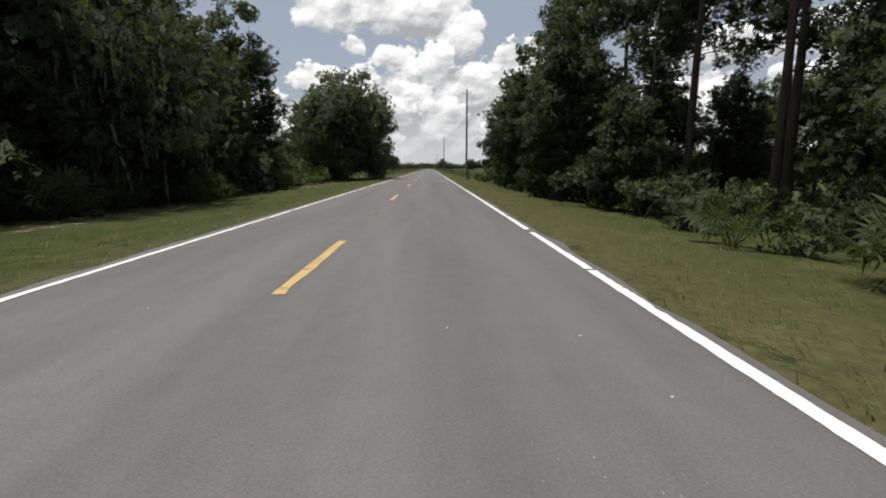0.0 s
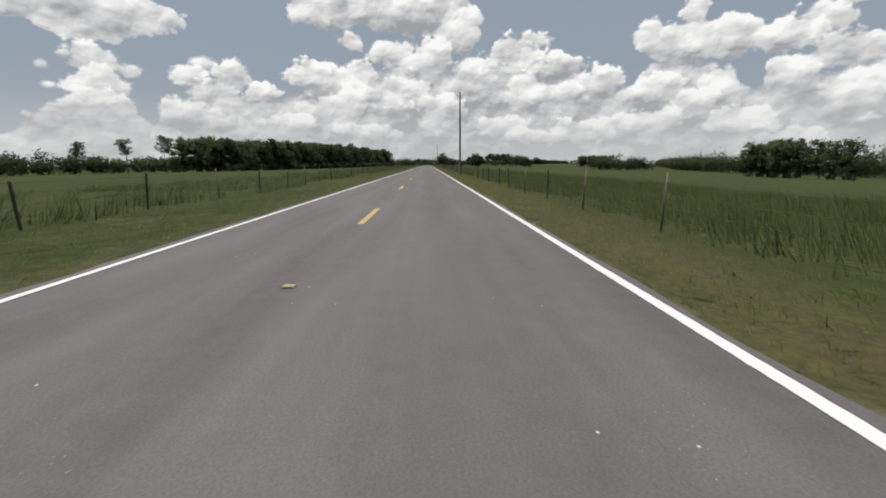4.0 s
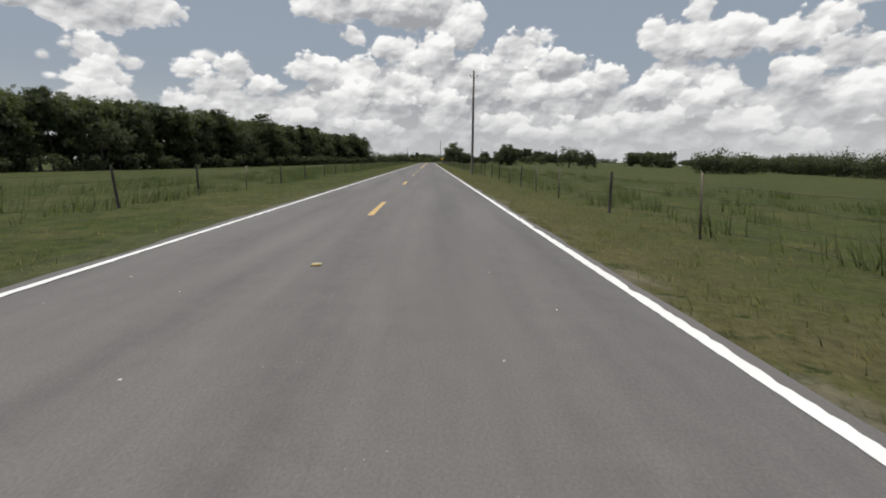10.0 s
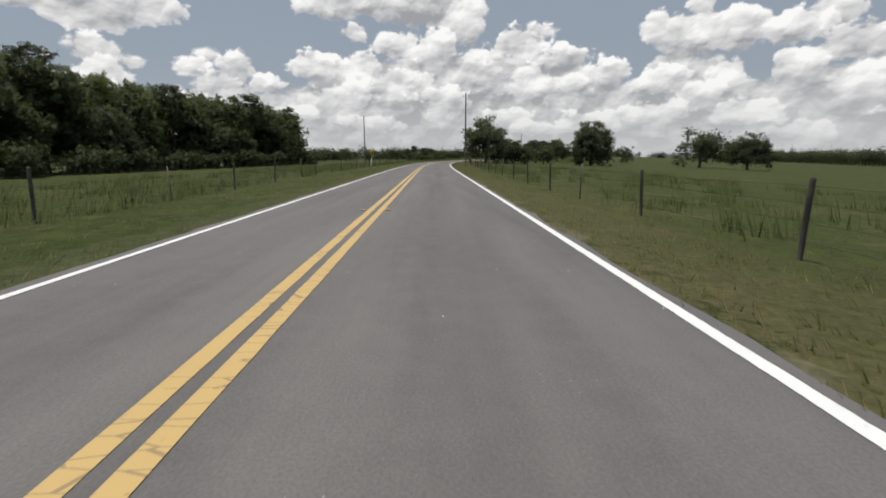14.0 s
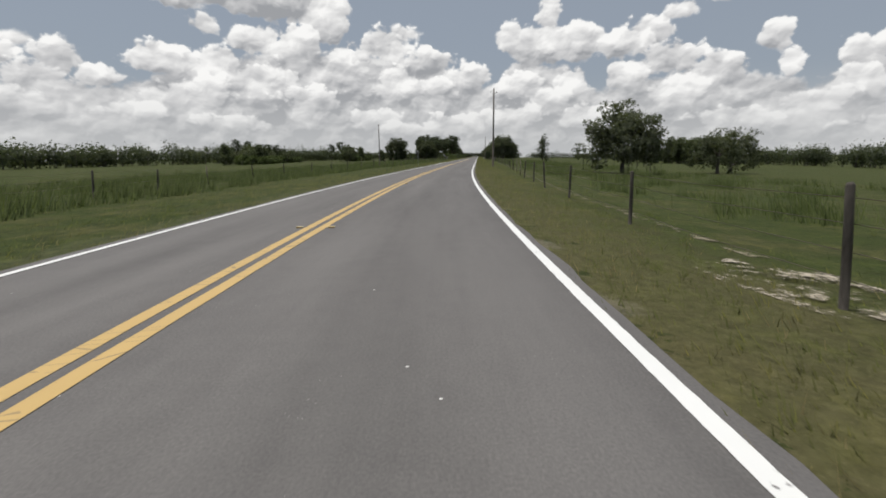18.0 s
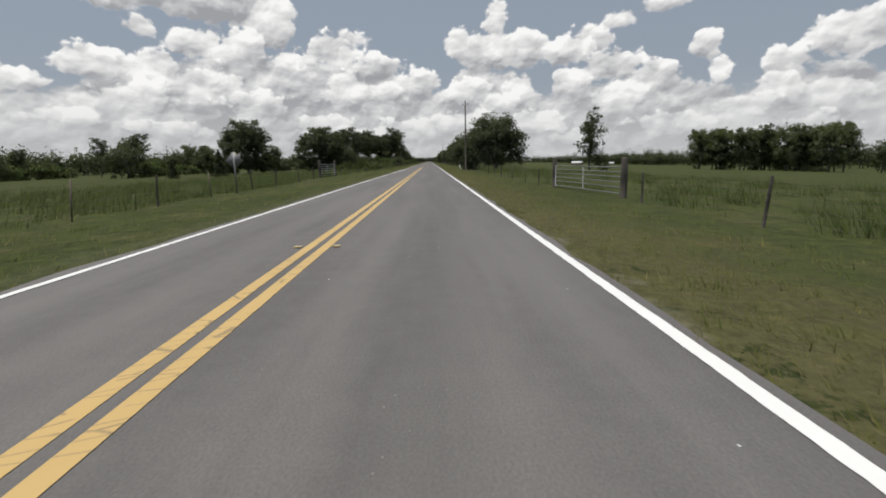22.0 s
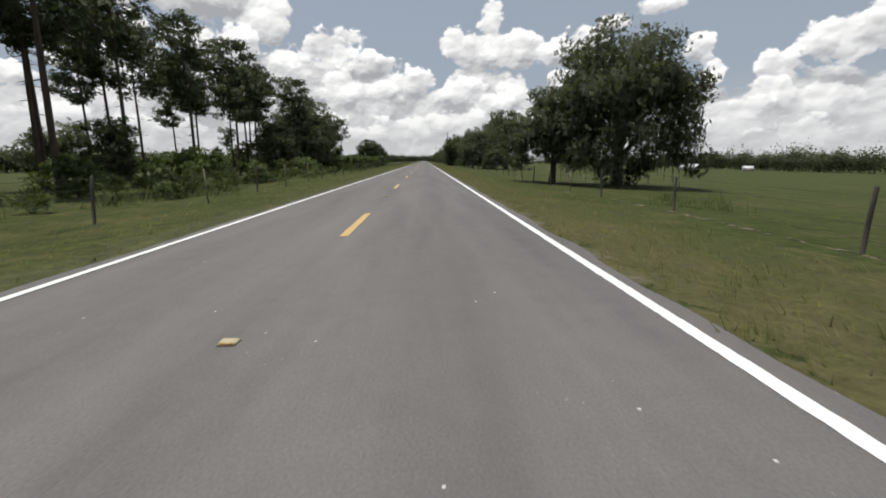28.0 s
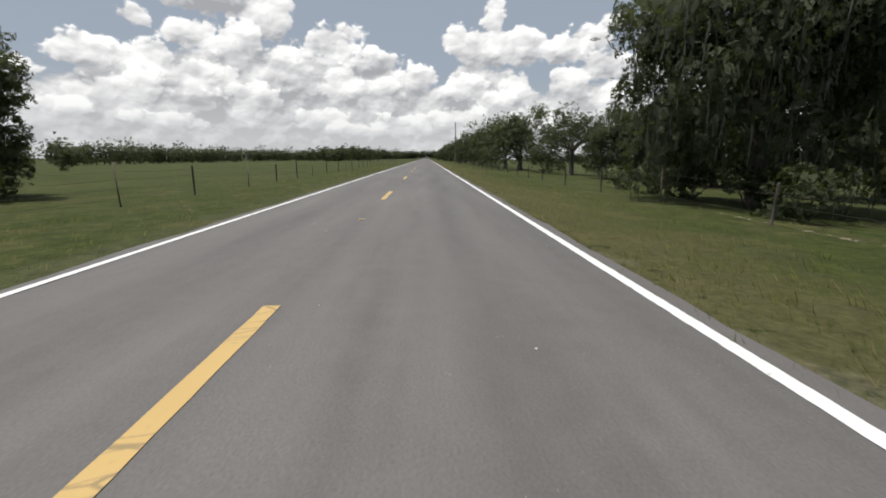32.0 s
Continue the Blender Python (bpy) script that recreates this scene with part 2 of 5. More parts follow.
# ---- materials ----
class Mat:
    """A node material with a few shortcuts."""

    def __init__(self, name, rough=0.8, spec=0.3, metal=0.0):
        self.m = bpy.data.materials.new(name)
        self.m.use_nodes = True
        self.t = self.m.node_tree
        self.b = self.t.nodes["Principled BSDF"]
        self.b.inputs["Roughness"].default_value = rough
        self.b.inputs["Specular IOR Level"].default_value = spec
        self.b.inputs["Metallic"].default_value = metal

    def n(self, kind, **kw):
        node = self.t.nodes.new(kind)
        for k, v in kw.items():
            node.inputs[k].default_value = v
        return node

    def link(self, a, b):
        self.t.links.new(a, b)

    def coord(self, which="Object", scale=(1, 1, 1)):
        c, m = self.n("ShaderNodeTexCoord"), self.n("ShaderNodeMapping")
        m.inputs["Scale"].default_value = scale
        self.link(c.outputs[which], m.inputs["Vector"])
        return m.outputs[0]

    def noise(self, vec, scale, detail=5, rough=0.6, distort=0.0):
        n = self.n("ShaderNodeTexNoise", Scale=scale, Detail=detail, Roughness=rough, Distortion=distort)
        self.link(vec, n.inputs["Vector"])
        return n.outputs["Fac"]

    def ramp(self, fac, stops):
        r = self.n("ShaderNodeValToRGB")
        e = r.color_ramp.elements
        while len(e) < len(stops):
            e.new(0.5)
        for x, (p, c) in zip(e, stops):
            x.position, x.color = p, (*(c if isinstance(c, tuple) else (c, c, c)), 1)
        self.link(fac, r.inputs[0])
        return r.outputs[0]

    def mix(self, fac, a, b, blend="MIX"):
        m = self.n("ShaderNodeMix")
        m.data_type, m.blend_type = "RGBA", blend
        for i, v in ((0, fac), (6, a), (7, b)):
            if isinstance(v, (int, float)):
                m.inputs[i].default_value = v
            elif isinstance(v, tuple):
                m.inputs[i].default_value = (*v, 1)
            else:
                self.link(v, m.inputs[i])
        return m.outputs[2]

    def math(self, op, a, b=0.0):
        m = self.n("ShaderNodeMath")
        m.operation = op
        for i, v in ((0, a), (1, b)):
            if isinstance(v, (int, float)):
                m.inputs[i].default_value = v
            else:
                self.link(v, m.inputs[i])
        return m.outputs[0]

    def color(self, c):
        if isinstance(c, tuple):
            self.b.inputs["Base Color"].default_value = (*c, 1)
        else:
            self.link(c, self.b.inputs["Base Color"])
        return self

    def bump(self, h, strength=0.3, dist=0.02):
        n = self.n("ShaderNodeBump", Strength=strength, Distance=dist)
        self.link(h, n.inputs["Height"])
        self.link(n.outputs[0], self.b.inputs["Normal"])
        return self


def make_asphalt(name="asphalt", pale=1.0):
    k = Mat(name, 0.85, 0.3)
    uv = k.coord("UV")
    fine, mid, big = k.noise(uv, 70, 4, 0.75), k.noise(uv, 4.0, 5, 0.65), k.noise(k.coord("UV", (1.1, 0.09, 1)), 1.4, 5, 0.6)
    base = k.ramp(big, [(0.3, (0.108, 0.102, 0.099)), (0.7, (0.160, 0.152, 0.146))])
    base = k.mix(k.math("MULTIPLY", k.ramp(mid, [(0.4, 0.0), (0.75, 1.0)]), 0.35), base, (0.175, 0.166, 0.158))
    base = k.mix(0.5, base, k.ramp(fine, [(0.32, (0.55, 0.55, 0.55)), (0.52, (1.0, 1.0, 1.0)), (0.70, (1.5, 1.48, 1.45))]), "MULTIPLY")
    # oil-dark strip between the wheel tracks and along the joint
    sep_uv = k.n("ShaderNodeSeparateXYZ")
    k.link(uv, sep_uv.inputs[0])
    for centre, half, amount in ((1.4, 0.5, 0.24), (-1.2, 0.45, 0.16), (0.0, 0.16, 0.10)):
        off = k.math("DIVIDE", k.math("ABSOLUTE", k.math("SUBTRACT", sep_uv.outputs[0], centre)), half)
        strip = k.math("MULTIPLY", k.ramp(off, [(0.0, 1.0), (1.0, 0.0)]), amount)
        base = k.mix(strip, base, (0.07, 0.066, 0.064))
    # light aggregate specks
    vor = k.n("ShaderNodeTexVoronoi", Scale=26.0)
    k.link(uv, vor.inputs["Vector"])
    speck = k.math("MULTIPLY", k.math("LESS_THAN", vor.outputs["Distance"], 0.085), k.math("GREATER_THAN", k.noise(uv, 1.1, 3), 0.62))
    base = k.mix(speck, base, (0.36, 0.35, 0.33))
    chip = k.n("ShaderNodeTexVoronoi", Scale=6.0)
    k.link(uv, chip.inputs["Vector"])
    tint = k.n("ShaderNodeSeparateColor")
    k.link(chip.outputs["Color"], tint.inputs[0])
    loose = k.math("MULTIPLY", k.math("LESS_THAN", chip.outputs["Distance"], 0.05), k.math("GREATER_THAN", tint.outputs[0], 0.86))
    base = k.mix(loose, base, (0.62, 0.61, 0.58))
    if pale != 1.0:
        base = k.mix(1.0, base, (pale, pale, pale), "MULTIPLY")
    k.color(base)
    k.bump(fine, 0.16, 0.004)
    return k.m


def make_paint(name, col, wear, cracks=0.0):
    k = Mat(name, 0.6, 0.35)
    uv = k.coord("Object")
    worn = k.ramp(k.math("ADD", k.math("MULTIPLY", k.noise(uv, 22, 6, 0.7), 0.6), k.math("MULTIPLY", k.noise(uv, 2.2, 4), 0.4)), [(wear, 1.0), (wear + 0.05, 0.0)])
    tone = k.mix(k.noise(uv, 1.7, 5), tuple(c * 0.86 for c in col), col)
    if cracks:
        vor = k.n("ShaderNodeTexVoronoi", Scale=2.6)
        vor.feature = "DISTANCE_TO_EDGE"
        k.link(k.coord("Object", (0.7, 3.4, 1)), vor.inputs["Vector"])
        crack = k.math("MULTIPLY", k.math("LESS_THAN", vor.outputs["Distance"], 0.022), k.math("GREATER_THAN", k.noise(uv, 1.3, 3), 0.47))
        tone = k.mix(k.math("MULTIPLY", crack, cracks), tone, (0.16, 0.13, 0.09))
    k.color(k.mix(worn, tone, (0.15, 0.143, 0.136)))
    k.bump(k.noise(uv, 70, 3), 0.3, 0.004)
    return k.m


def grass_tone(k):
    """Olive-green turf with dry patches and mowing streaks, in metres of the place."""
    p = k.coord("Object")
    big, mid, fine = k.noise(p, 0.07, 5, 0.6), k.noise(p, 0.55, 6, 0.65), k.noise(p, 9.0, 6, 0.75)
    green = k.ramp(big, [(0.3, (0.038, 0.053, 0.014)), (0.5, (0.046, 0.061, 0.018)), (0.7, (0.059, 0.069, 0.024))])
    dry = k.math("MULTIPLY", k.ramp(mid, [(0.48, 0.0), (0.72, 1.0)]), 0.5)
    green = k.mix(dry, green, (0.125, 0.104, 0.056))
    return green, mid, fine


def make_ground():
    k = Mat("grass_ground", 0.95, 0.1)
    green, mid, fine = grass_tone(k)
    # mowing lies along the road
    swath = k.noise(k.coord("UV", (1.5, 0.07, 1)), 1.0, 5, 0.6)
    green = k.mix(k.ramp(swath, [(0.42, 0.0), (0.66, 0.14)]), green, (0.088, 0.084, 0.038))
    green = k.mix(0.75, green, k.ramp(fine, [(0.3, (0.45, 0.47, 0.45)), (0.7, (1.4, 1.4, 1.35))]), "MULTIPLY")
    blotch = k.noise(k.coord("Object"), 2.6, 5, 0.7, 0.4)
    green = k.mix(0.8, green, k.ramp(blotch, [(0.32, (0.46, 0.50, 0.44)), (0.5, (0.94, 0.94, 0.92)), (0.68, (1.48, 1.34, 1.15))]), "MULTIPLY")
    straw = k.noise(k.coord("Object"), 38.0, 3, 0.6)
    green = k.mix(k.math("MULTIPLY", k.ramp(straw, [(0.60, 0.0), (0.68, 1.0)]), 0.55), green, (0.17, 0.155, 0.085))
    # sandy soil shows through along the pavement edge
    at = k.n("ShaderNodeUVMap")
    sp = k.n("ShaderNodeSeparateXYZ")
    k.link(at.outputs[0], sp.inputs[0])
    edge = k.math("ABSOLUTE", sp.outputs[0])
    near = k.ramp(k.math("ADD", k.math("DIVIDE", k.math("SUBTRACT", edge, 2.8), 1.5), k.math("MULTIPLY", k.math("SUBTRACT", mid, 0.5), 1.6)), [(0.0, 1.0), (0.16, 0.0)])
    # dry trodden grass on the side of the travelled lane
    band = k.ramp(k.math("ADD", k.math("DIVIDE", k.math("SUBTRACT", sp.outputs[0], 2.7), 4.2), k.math("MULTIPLY", k.math("SUBTRACT", blotch, 0.5), 1.3)), [(0.0, 0.0), (0.02, 1.0), (0.35, 0.75), (0.8, 0.0)])
    green = k.mix(k.math("MULTIPLY", band, 0.55), green, k.ramp(fine, [(0.3, (0.066, 0.057, 0.028)), (0.7, (0.150, 0.128, 0.066))]))
    green = k.mix(k.math("MULTIPLY", near, k.ramp(k.math("ADD", k.math("MULTIPLY", sp.outputs[0], 0.1), 0.5), [(0.4, 0.12), (0.6, 0.5)])), green, k.ramp(fine, [(0.3, (0.12, 0.105, 0.078)), (0.7, (0.24, 0.215, 0.17))]))
    k.color(green)
    k.bump(k.math("ADD", fine, mid), 0.6, 0.06)
    return k.m


def make_leaf(name, dark, light, translucent=0.3, cut=0.0, keep=0.56, squash=(1, 1, 1)):
    """Foliage. cut: leaves to the metre, where a spray of many small leaves is one face with gaps between them."""
    k = Mat(name, 0.75, 0.12)
    geo = k.n("ShaderNodeNewGeometry")
    info = k.n("ShaderNodeObjectInfo")
    tone = k.math("ADD", k.math("MULTIPLY", geo.outputs["Random Per Island"], 0.5 if cut else 0.75), k.math("MULTIPLY", info.outputs["Random"], 0.2))
    if cut:
        vor = k.n("ShaderNodeTexVoronoi", Scale=cut)
        k.link(k.coord("Object", squash), vor.inputs["Vector"])
        cell = k.n("ShaderNodeSeparateColor")
        k.link(vor.outputs["Color"], cell.inputs[0])
        tone = k.math("ADD", tone, k.math("MULTIPLY", cell.outputs[0], 0.25))
    col = k.ramp(tone, [(0.1, dark), (0.7, light), (1.0, tuple(min(1, c * 1.5) for c in light))])
    k.color(col)
    tr = k.n("ShaderNodeBsdfTranslucent")
    k.link(k.mix(1.0, col, (1.25, 1.3, 0.7), "MULTIPLY"), tr.inputs["Color"])
    ms = k.n("ShaderNodeMixShader", Fac=translucent)
    k.link(k.b.outputs[0], ms.inputs[1])
    k.link(tr.outputs[0], ms.inputs[2])
    out = ms.outputs[0]
    if cut:
        gap = k.n("ShaderNodeBsdfTransparent")
        mx = k.n("ShaderNodeMixShader")
        ragged_gap = k.math("MULTIPLY", k.math("SUBTRACT", k.noise(k.coord("Object", squash), cut * 0.45, 2, 0.6), 0.5), 2.2)
        k.link(k.math("LESS_THAN", k.math("ADD", vor.outputs["Distance"], ragged_gap), keep), mx.inputs[0])
        k.link(gap.outputs[0], mx.inputs[1])
        k.link(out, mx.inputs[2])
        out = mx.outputs[0]
    k.link(out, k.t.nodes["Material Output"].inputs["Surface"])
    return k.m


def make_turf(name, gain):
    """Grass blades, lit through as well as from the front."""
    k = Mat(name, 0.7, 0.15)
    green, mid, fine = grass_tone(k)
    geo = k.n("ShaderNodeNewGeometry")
    vary = k.ramp(geo.outputs["Random Per Island"], [(0.0, (0.90 * gain, 0.85 * gain, 0.75 * gain)), (0.75, (1.25 * gain, 1.15 * gain, 1.0 * gain)), (1.0, (1.9 * gain, 1.6 * gain, 1.2 * gain))])
    col = k.mix(1.0, green, vary, "MULTIPLY")
    k.color(col)
    tr = k.n("ShaderNodeBsdfTranslucent")
    k.link(col, tr.inputs["Color"])
    ms = k.n("ShaderNodeMixShader", Fac=0.5)
    k.link(k.b.outputs[0], ms.inputs[1])
    k.link(tr.outputs[0], ms.inputs[2])
    k.link(ms.outputs[0], k.t.nodes["Material Output"].inputs["Surface"])
    return k.m


def make_bark(name, dark, light, scale=6.0):
    k = Mat(name, 0.9, 0.15)
    p = k.coord("Object", (1, 1, 0.22))
    a, b = k.noise(p, scale, 6, 0.7, 0.6), k.noise(k.coord("Object"), 1.1, 4)
    k.color(k.mix(k.math("MULTIPLY", b, 0.4), k.ramp(a, [(0.3, dark), (0.7, light)]), light))
    k.bump(a, 0.8, 0.04)
    return k.m


def make_plain(name, col, rough, vary=0.2, scale=5.0, metal=0.0, spec=0.3):
    k = Mat(name, rough, spec, metal)
    p = k.coord("Object")
    a, b = k.noise(p, scale, 6, 0.65), k.noise(p, scale * 9, 4, 0.6)
    c = k.mix(a, tuple(x * (1 - vary) for x in col), tuple(min(1, x * (1 + vary)) for x in col))
    k.color(k.mix(0.5, c, k.ramp(b, [(0.3, (0.8, 0.8, 0.8)), (0.7, (1.12, 1.12, 1.12))]), "MULTIPLY"))
    k.bump(b, 0.25, 0.004)
    return k.m


ASPHALT, GROUND = make_asphalt(), make_ground()
OLD_ASPHALT = make_asphalt("pale_old_asphalt", 1.3)
WHITE, YELLOW = make_paint("white_paint", (0.78, 0.78, 0.76), 0.33), make_paint("yellow_paint", (0.56, 0.385, 0.15), 0.33, 0.6)
OAK_LEAF = make_leaf("oak_leaves", (0.044, 0.054, 0.033), (0.094, 0.107, 0.066), 0.4, 22.0, 0.62)
# leaf colour raised to hold the haze over the wood across the pasture
WOOD_LEAF = make_leaf("wood_leaves", (0.046, 0.057, 0.033), (0.094, 0.112, 0.063), 0.4, 20.0, 0.62)
# darker copy of the wood leaves: shade of near woods put into colour
SHADED_WOOD_LEAF = make_leaf("shaded_wood_leaves", (0.028, 0.037, 0.019), (0.064, 0.078, 0.041), 0.3, 20.0, 0.62)
# haze over the distant belts is put into this lightened leaf colour
HAZED_FAR_LEAF = make_leaf("hazed_far_foliage", (0.046, 0.057, 0.037), (0.088, 0.104, 0.063), 0.4, 2.6, 0.60)
PINE_LEAF = make_leaf("pine_needles", (0.038, 0.050, 0.030), (0.082, 0.100, 0.056), 0.2, 20.0, 0.60, (1, 1, 0.6))
CEDAR_LEAF = make_leaf("cedar_leaves", (0.018, 0.028, 0.014), (0.042, 0.056, 0.028), 0.15, 22.0, 0.66)
SHRUB_LEAF = make_leaf("shrub_leaves", (0.034, 0.052, 0.018), (0.092, 0.118, 0.044), 0.3, 20.0, 0.64)
PALM_LEAF = make_leaf("palmetto_leaves", (0.036, 0.050, 0.020), (0.098, 0.115, 0.052), 0.25)
MOSS = make_leaf("spanish_moss", (0.070, 0.076, 0.062), (0.145, 0.152, 0.128), 0.3, 24.0, 0.55, (1, 1, 0.25))
GRASS = make_turf("grass_blades", 1.7)
DRY_GRASS = make_leaf("dry_grass", (0.12, 0.105, 0.052), (0.22, 0.185, 0.095), 0.5)
DRY_LEAF = make_leaf("dead_leaves", (0.30, 0.28, 0.22), (0.50, 0.47, 0.40), 0.3)
TALL_GRASS = make_leaf("tall_grass", (0.034, 0.052, 0.016), (0.078, 0.098, 0.034), 0.5)
OAK_BARK, PINE_BARK = make_bark("oak_bark", (0.035, 0.030, 0.025), (0.125, 0.112, 0.098)), make_bark("pine_bark", (0.030, 0.023, 0.018), (0.105, 0.080, 0.062))
DEAD_WOOD = make_bark("dead_wood", (0.16, 0.145, 0.125), (0.36, 0.335, 0.30))
POLE_WOOD = make_bark("pole_wood", (0.055, 0.046, 0.038), (0.145, 0.125, 0.108), 9.0)
POST_WOOD = make_bark("post_wood", (0.040, 0.035, 0.030), (0.125, 0.112, 0.098), 12.0)
STEEL = make_plain("galvanised_steel", (0.27, 0.275, 0.28), 0.55, 0.15, 4.0, 0.6)
WIRE = make_plain("rusty_wire", (0.17, 0.14, 0.12), 0.6, 0.3, 8.0, 0.6)
SIGN_YELLOW = make_plain("sign_yellow", (0.66, 0.42, 0.04), 0.45, 0.08, 2.0)
SIGN_BLACK = make_plain("sign_black", (0.015, 0.015, 0.016), 0.5, 0.2, 3.0)
SIGN_WHITE = make_plain("sign_white", (0.72, 0.72, 0.70), 0.45, 0.06, 2.0)
SIGN_BACK = make_plain("sign_back", (0.20, 0.205, 0.21), 0.6, 0.12, 2.0, 0.4)
def make_sand(name="pale_sand", dark=(0.20, 0.17, 0.12), light=(0.46, 0.41, 0.33), bare=0.50):
    k = Mat(name, 0.95, 0.1)
    p = k.coord("Object")
    a, b = k.noise(p, 2.2, 6, 0.7), k.noise(p, 21, 5, 0.7)
    k.color(k.mix(0.7, k.ramp(a, [(0.3, dark), (0.65, light)]), k.ramp(b, [(0.3, (0.6, 0.6, 0.58)), (0.7, (1.2, 1.2, 1.2))]), "MULTIPLY"))
    k.link(k.ramp(k.math("ADD", k.math("MULTIPLY", a, 0.75), k.math("MULTIPLY", b, 0.25)), [(bare, 0.0), (bare + 0.08, 1.0)]), k.b.inputs["Alpha"])
    k.bump(b, 0.5, 0.02)
    return k.m


SAND = make_sand()
TRACK = make_sand("trodden_sand", (0.10, 0.092, 0.055), (0.21, 0.19, 0.13), 0.50)
LITTER = make_sand("dry_leaf_litter", (0.13, 0.10, 0.065), (0.27, 0.225, 0.16))
CONCRETE = make_plain("weathered_concrete", (0.25, 0.245, 0.23), 0.9, 0.25, 2.5)
ROOF = make_plain("white_metal_roof", (0.74, 0.75, 0.76), 0.4, 0.06, 0.6)
BARN_WALL = make_plain("barn_wall", (0.34, 0.31, 0.27), 0.85, 0.2, 0.8)
AMBER = make_plain("amber_reflector", (0.42, 0.28, 0.10), 0.35, 0.15, 20.0)
MARKER = make_plain("marker_body", (0.44, 0.38, 0.25), 0.6, 0.2, 30.0)
BLACK_WATER = make_plain("ditch_water", (0.03, 0.032, 0.028), 0.08, 0.3, 1.0)


# ---- helpers for building ----
def mesh_of(name, verts, faces, mat, uv=None, smooth=False, normals=None):
    """A mesh from arrays; faces all with the same number of corners."""
    verts, faces = np.asarray(verts, dtype=np.float32).reshape(-1, 3), np.asarray(faces, dtype=np.int32)
    n, k = faces.shape
    me = bpy.data.meshes.new(name)
    me.vertices.add(len(verts))
    me.vertices.foreach_set("co", verts.ravel())
    me.loops.add(n * k)
    me.loops.foreach_set("vertex_index", faces.ravel())
    me.polygons.add(n)
    me.polygons.foreach_set("loop_start", np.arange(0, n * k, k, dtype=np.int32))
    me.polygons.foreach_set("loop_total", np.full(n, k, dtype=np.int32))
    if smooth:
        me.polygons.foreach_set("use_smooth", np.ones(n, dtype=bool))
    if uv is not None:
        layer = me.uv_layers.new(name="UVMap")
        layer.data.foreach_set("uv", np.asarray(uv, dtype=np.float32)[faces.ravel()].ravel())
    me.update(calc_edges=True)
    me.validate()
    if normals is not None:
        me.polygons.foreach_set("use_smooth", np.ones(n, dtype=bool))
        me.attributes.new("custom_normal", "FLOAT_VECTOR", "POINT").data.foreach_set("vector", np.asarray(normals, dtype=np.float32).ravel())
        me.update()
    me.materials.append(mat)
    return me


def part(name, data, parent, label=""):
    ob = new(name, data)
    ob.parent = parent
    return tagged(ob, label)


def thing(name, label, category, group="", kind="", m=None):
    ob = new(name)
    ob.empty_display_size = 0.2
    if m is not None:
        ob.matrix_basis = m
    return tagged(ob, label, category, group, kind)


def box(sx, sy, sz, at=(0, 0, 0), turn=None):
    """Corners and faces of a box."""
    v = np.array([(x, y, z) for x in (-.5, .5) for y in (-.5, .5) for z in (-.5, .5)]) * (sx, sy, sz)
    if turn is not None:
        v = v @ np.array(turn.to_3x3()).T
    f = [(0, 1, 3, 2), (4, 6, 7, 5), (0, 4, 5, 1), (2, 3, 7, 6), (0, 2, 6, 4), (1, 5, 7, 3)]
    return v + np.array(at), np.array(f)


def tube(points, radii, sides=8, cap=True):
    """Corners and quads of a tapering tube along points."""
    pts = np.array(points, dtype=float)
    v, f = [], []
    for i, p in enumerate(pts):
        t = pts[min(i + 1, len(pts) - 1)] - pts[max(i - 1, 0)]
        t /= np.linalg.norm(t) + 1e-9
        a = np.cross(t, (0.0, 1.0, 0.0) if abs(t[1]) < 0.9 else (1.0, 0.0, 0.0))
        a /= np.linalg.norm(a)
        b = np.cross(t, a)
        for k in range(sides):
            w = 2 * math.pi * k / sides
            v.append(p + radii[i] * (math.cos(w) * a + math.sin(w) * b))
    for i in range(len(pts) - 1):
        for k in range(sides):
            k2 = (k + 1) % sides
            f.append((i * sides + k, i * sides + k2, (i + 1) * sides + k2, (i + 1) * sides + k))
    if cap:
        for base, c in ((0, pts[0]), ((len(pts) - 1) * sides, pts[-1])):
            v.append(c)
            m = len(v) - 1
            for k in range(0, sides, 2):
                f.append((base + k, base + (k + 1) % sides, base + (k + 2) % sides, m))
    return np.array(v), np.array(f)


def join(*pieces):
    v, f, o = [], [], 0
    for a, b in pieces:
        v.append(np.asarray(a, dtype=float))
        f.append(np.asarray(b) + o)
        o += len(a)
    return np.vstack(v), np.vstack(f)


def leaves(centres, size, rng, up=0.25, aspect=0.7, out=None):
    """Pointed leaf sprays, one quad each, turned at random; out: the way each one faces."""
    n = len(centres)
    a = rng.normal(size=(n, 3))
    a[:, 2] *= 0.7
    a /= np.linalg.norm(a, axis=1)[:, None]
    b = rng.normal(size=(n, 3))
    b[:, 2] += up
    b -= (b * a).sum(1)[:, None] * a
    b /= np.linalg.norm(b, axis=1)[:, None] + 1e-9
    if out is not None:
        b[(np.cross(a, b) * out).sum(1) < 0] *= -1
    s = (size * rng.uniform(0.6, 1.4, n))[:, None]
    c = np.asarray(centres)
    v = np.stack([c - a * s, c - b * s * aspect, c + a * s, c + b * s * aspect], axis=1).reshape(-1, 3)
    return v, np.arange(4 * n).reshape(-1, 4)


def facing(pts, middle, rng, lift=0.35, stray=0.35):
    """Directions away from the middle of a clump, lifted and strayed a little."""
    o = np.asarray(pts) - middle
    o = o / (np.linalg.norm(o, axis=1)[:, None] + 1e-6) + rng.normal(size=o.shape) * stray + (0, 0, lift)
    return o / (np.linalg.norm(o, axis=1)[:, None] + 1e-6)


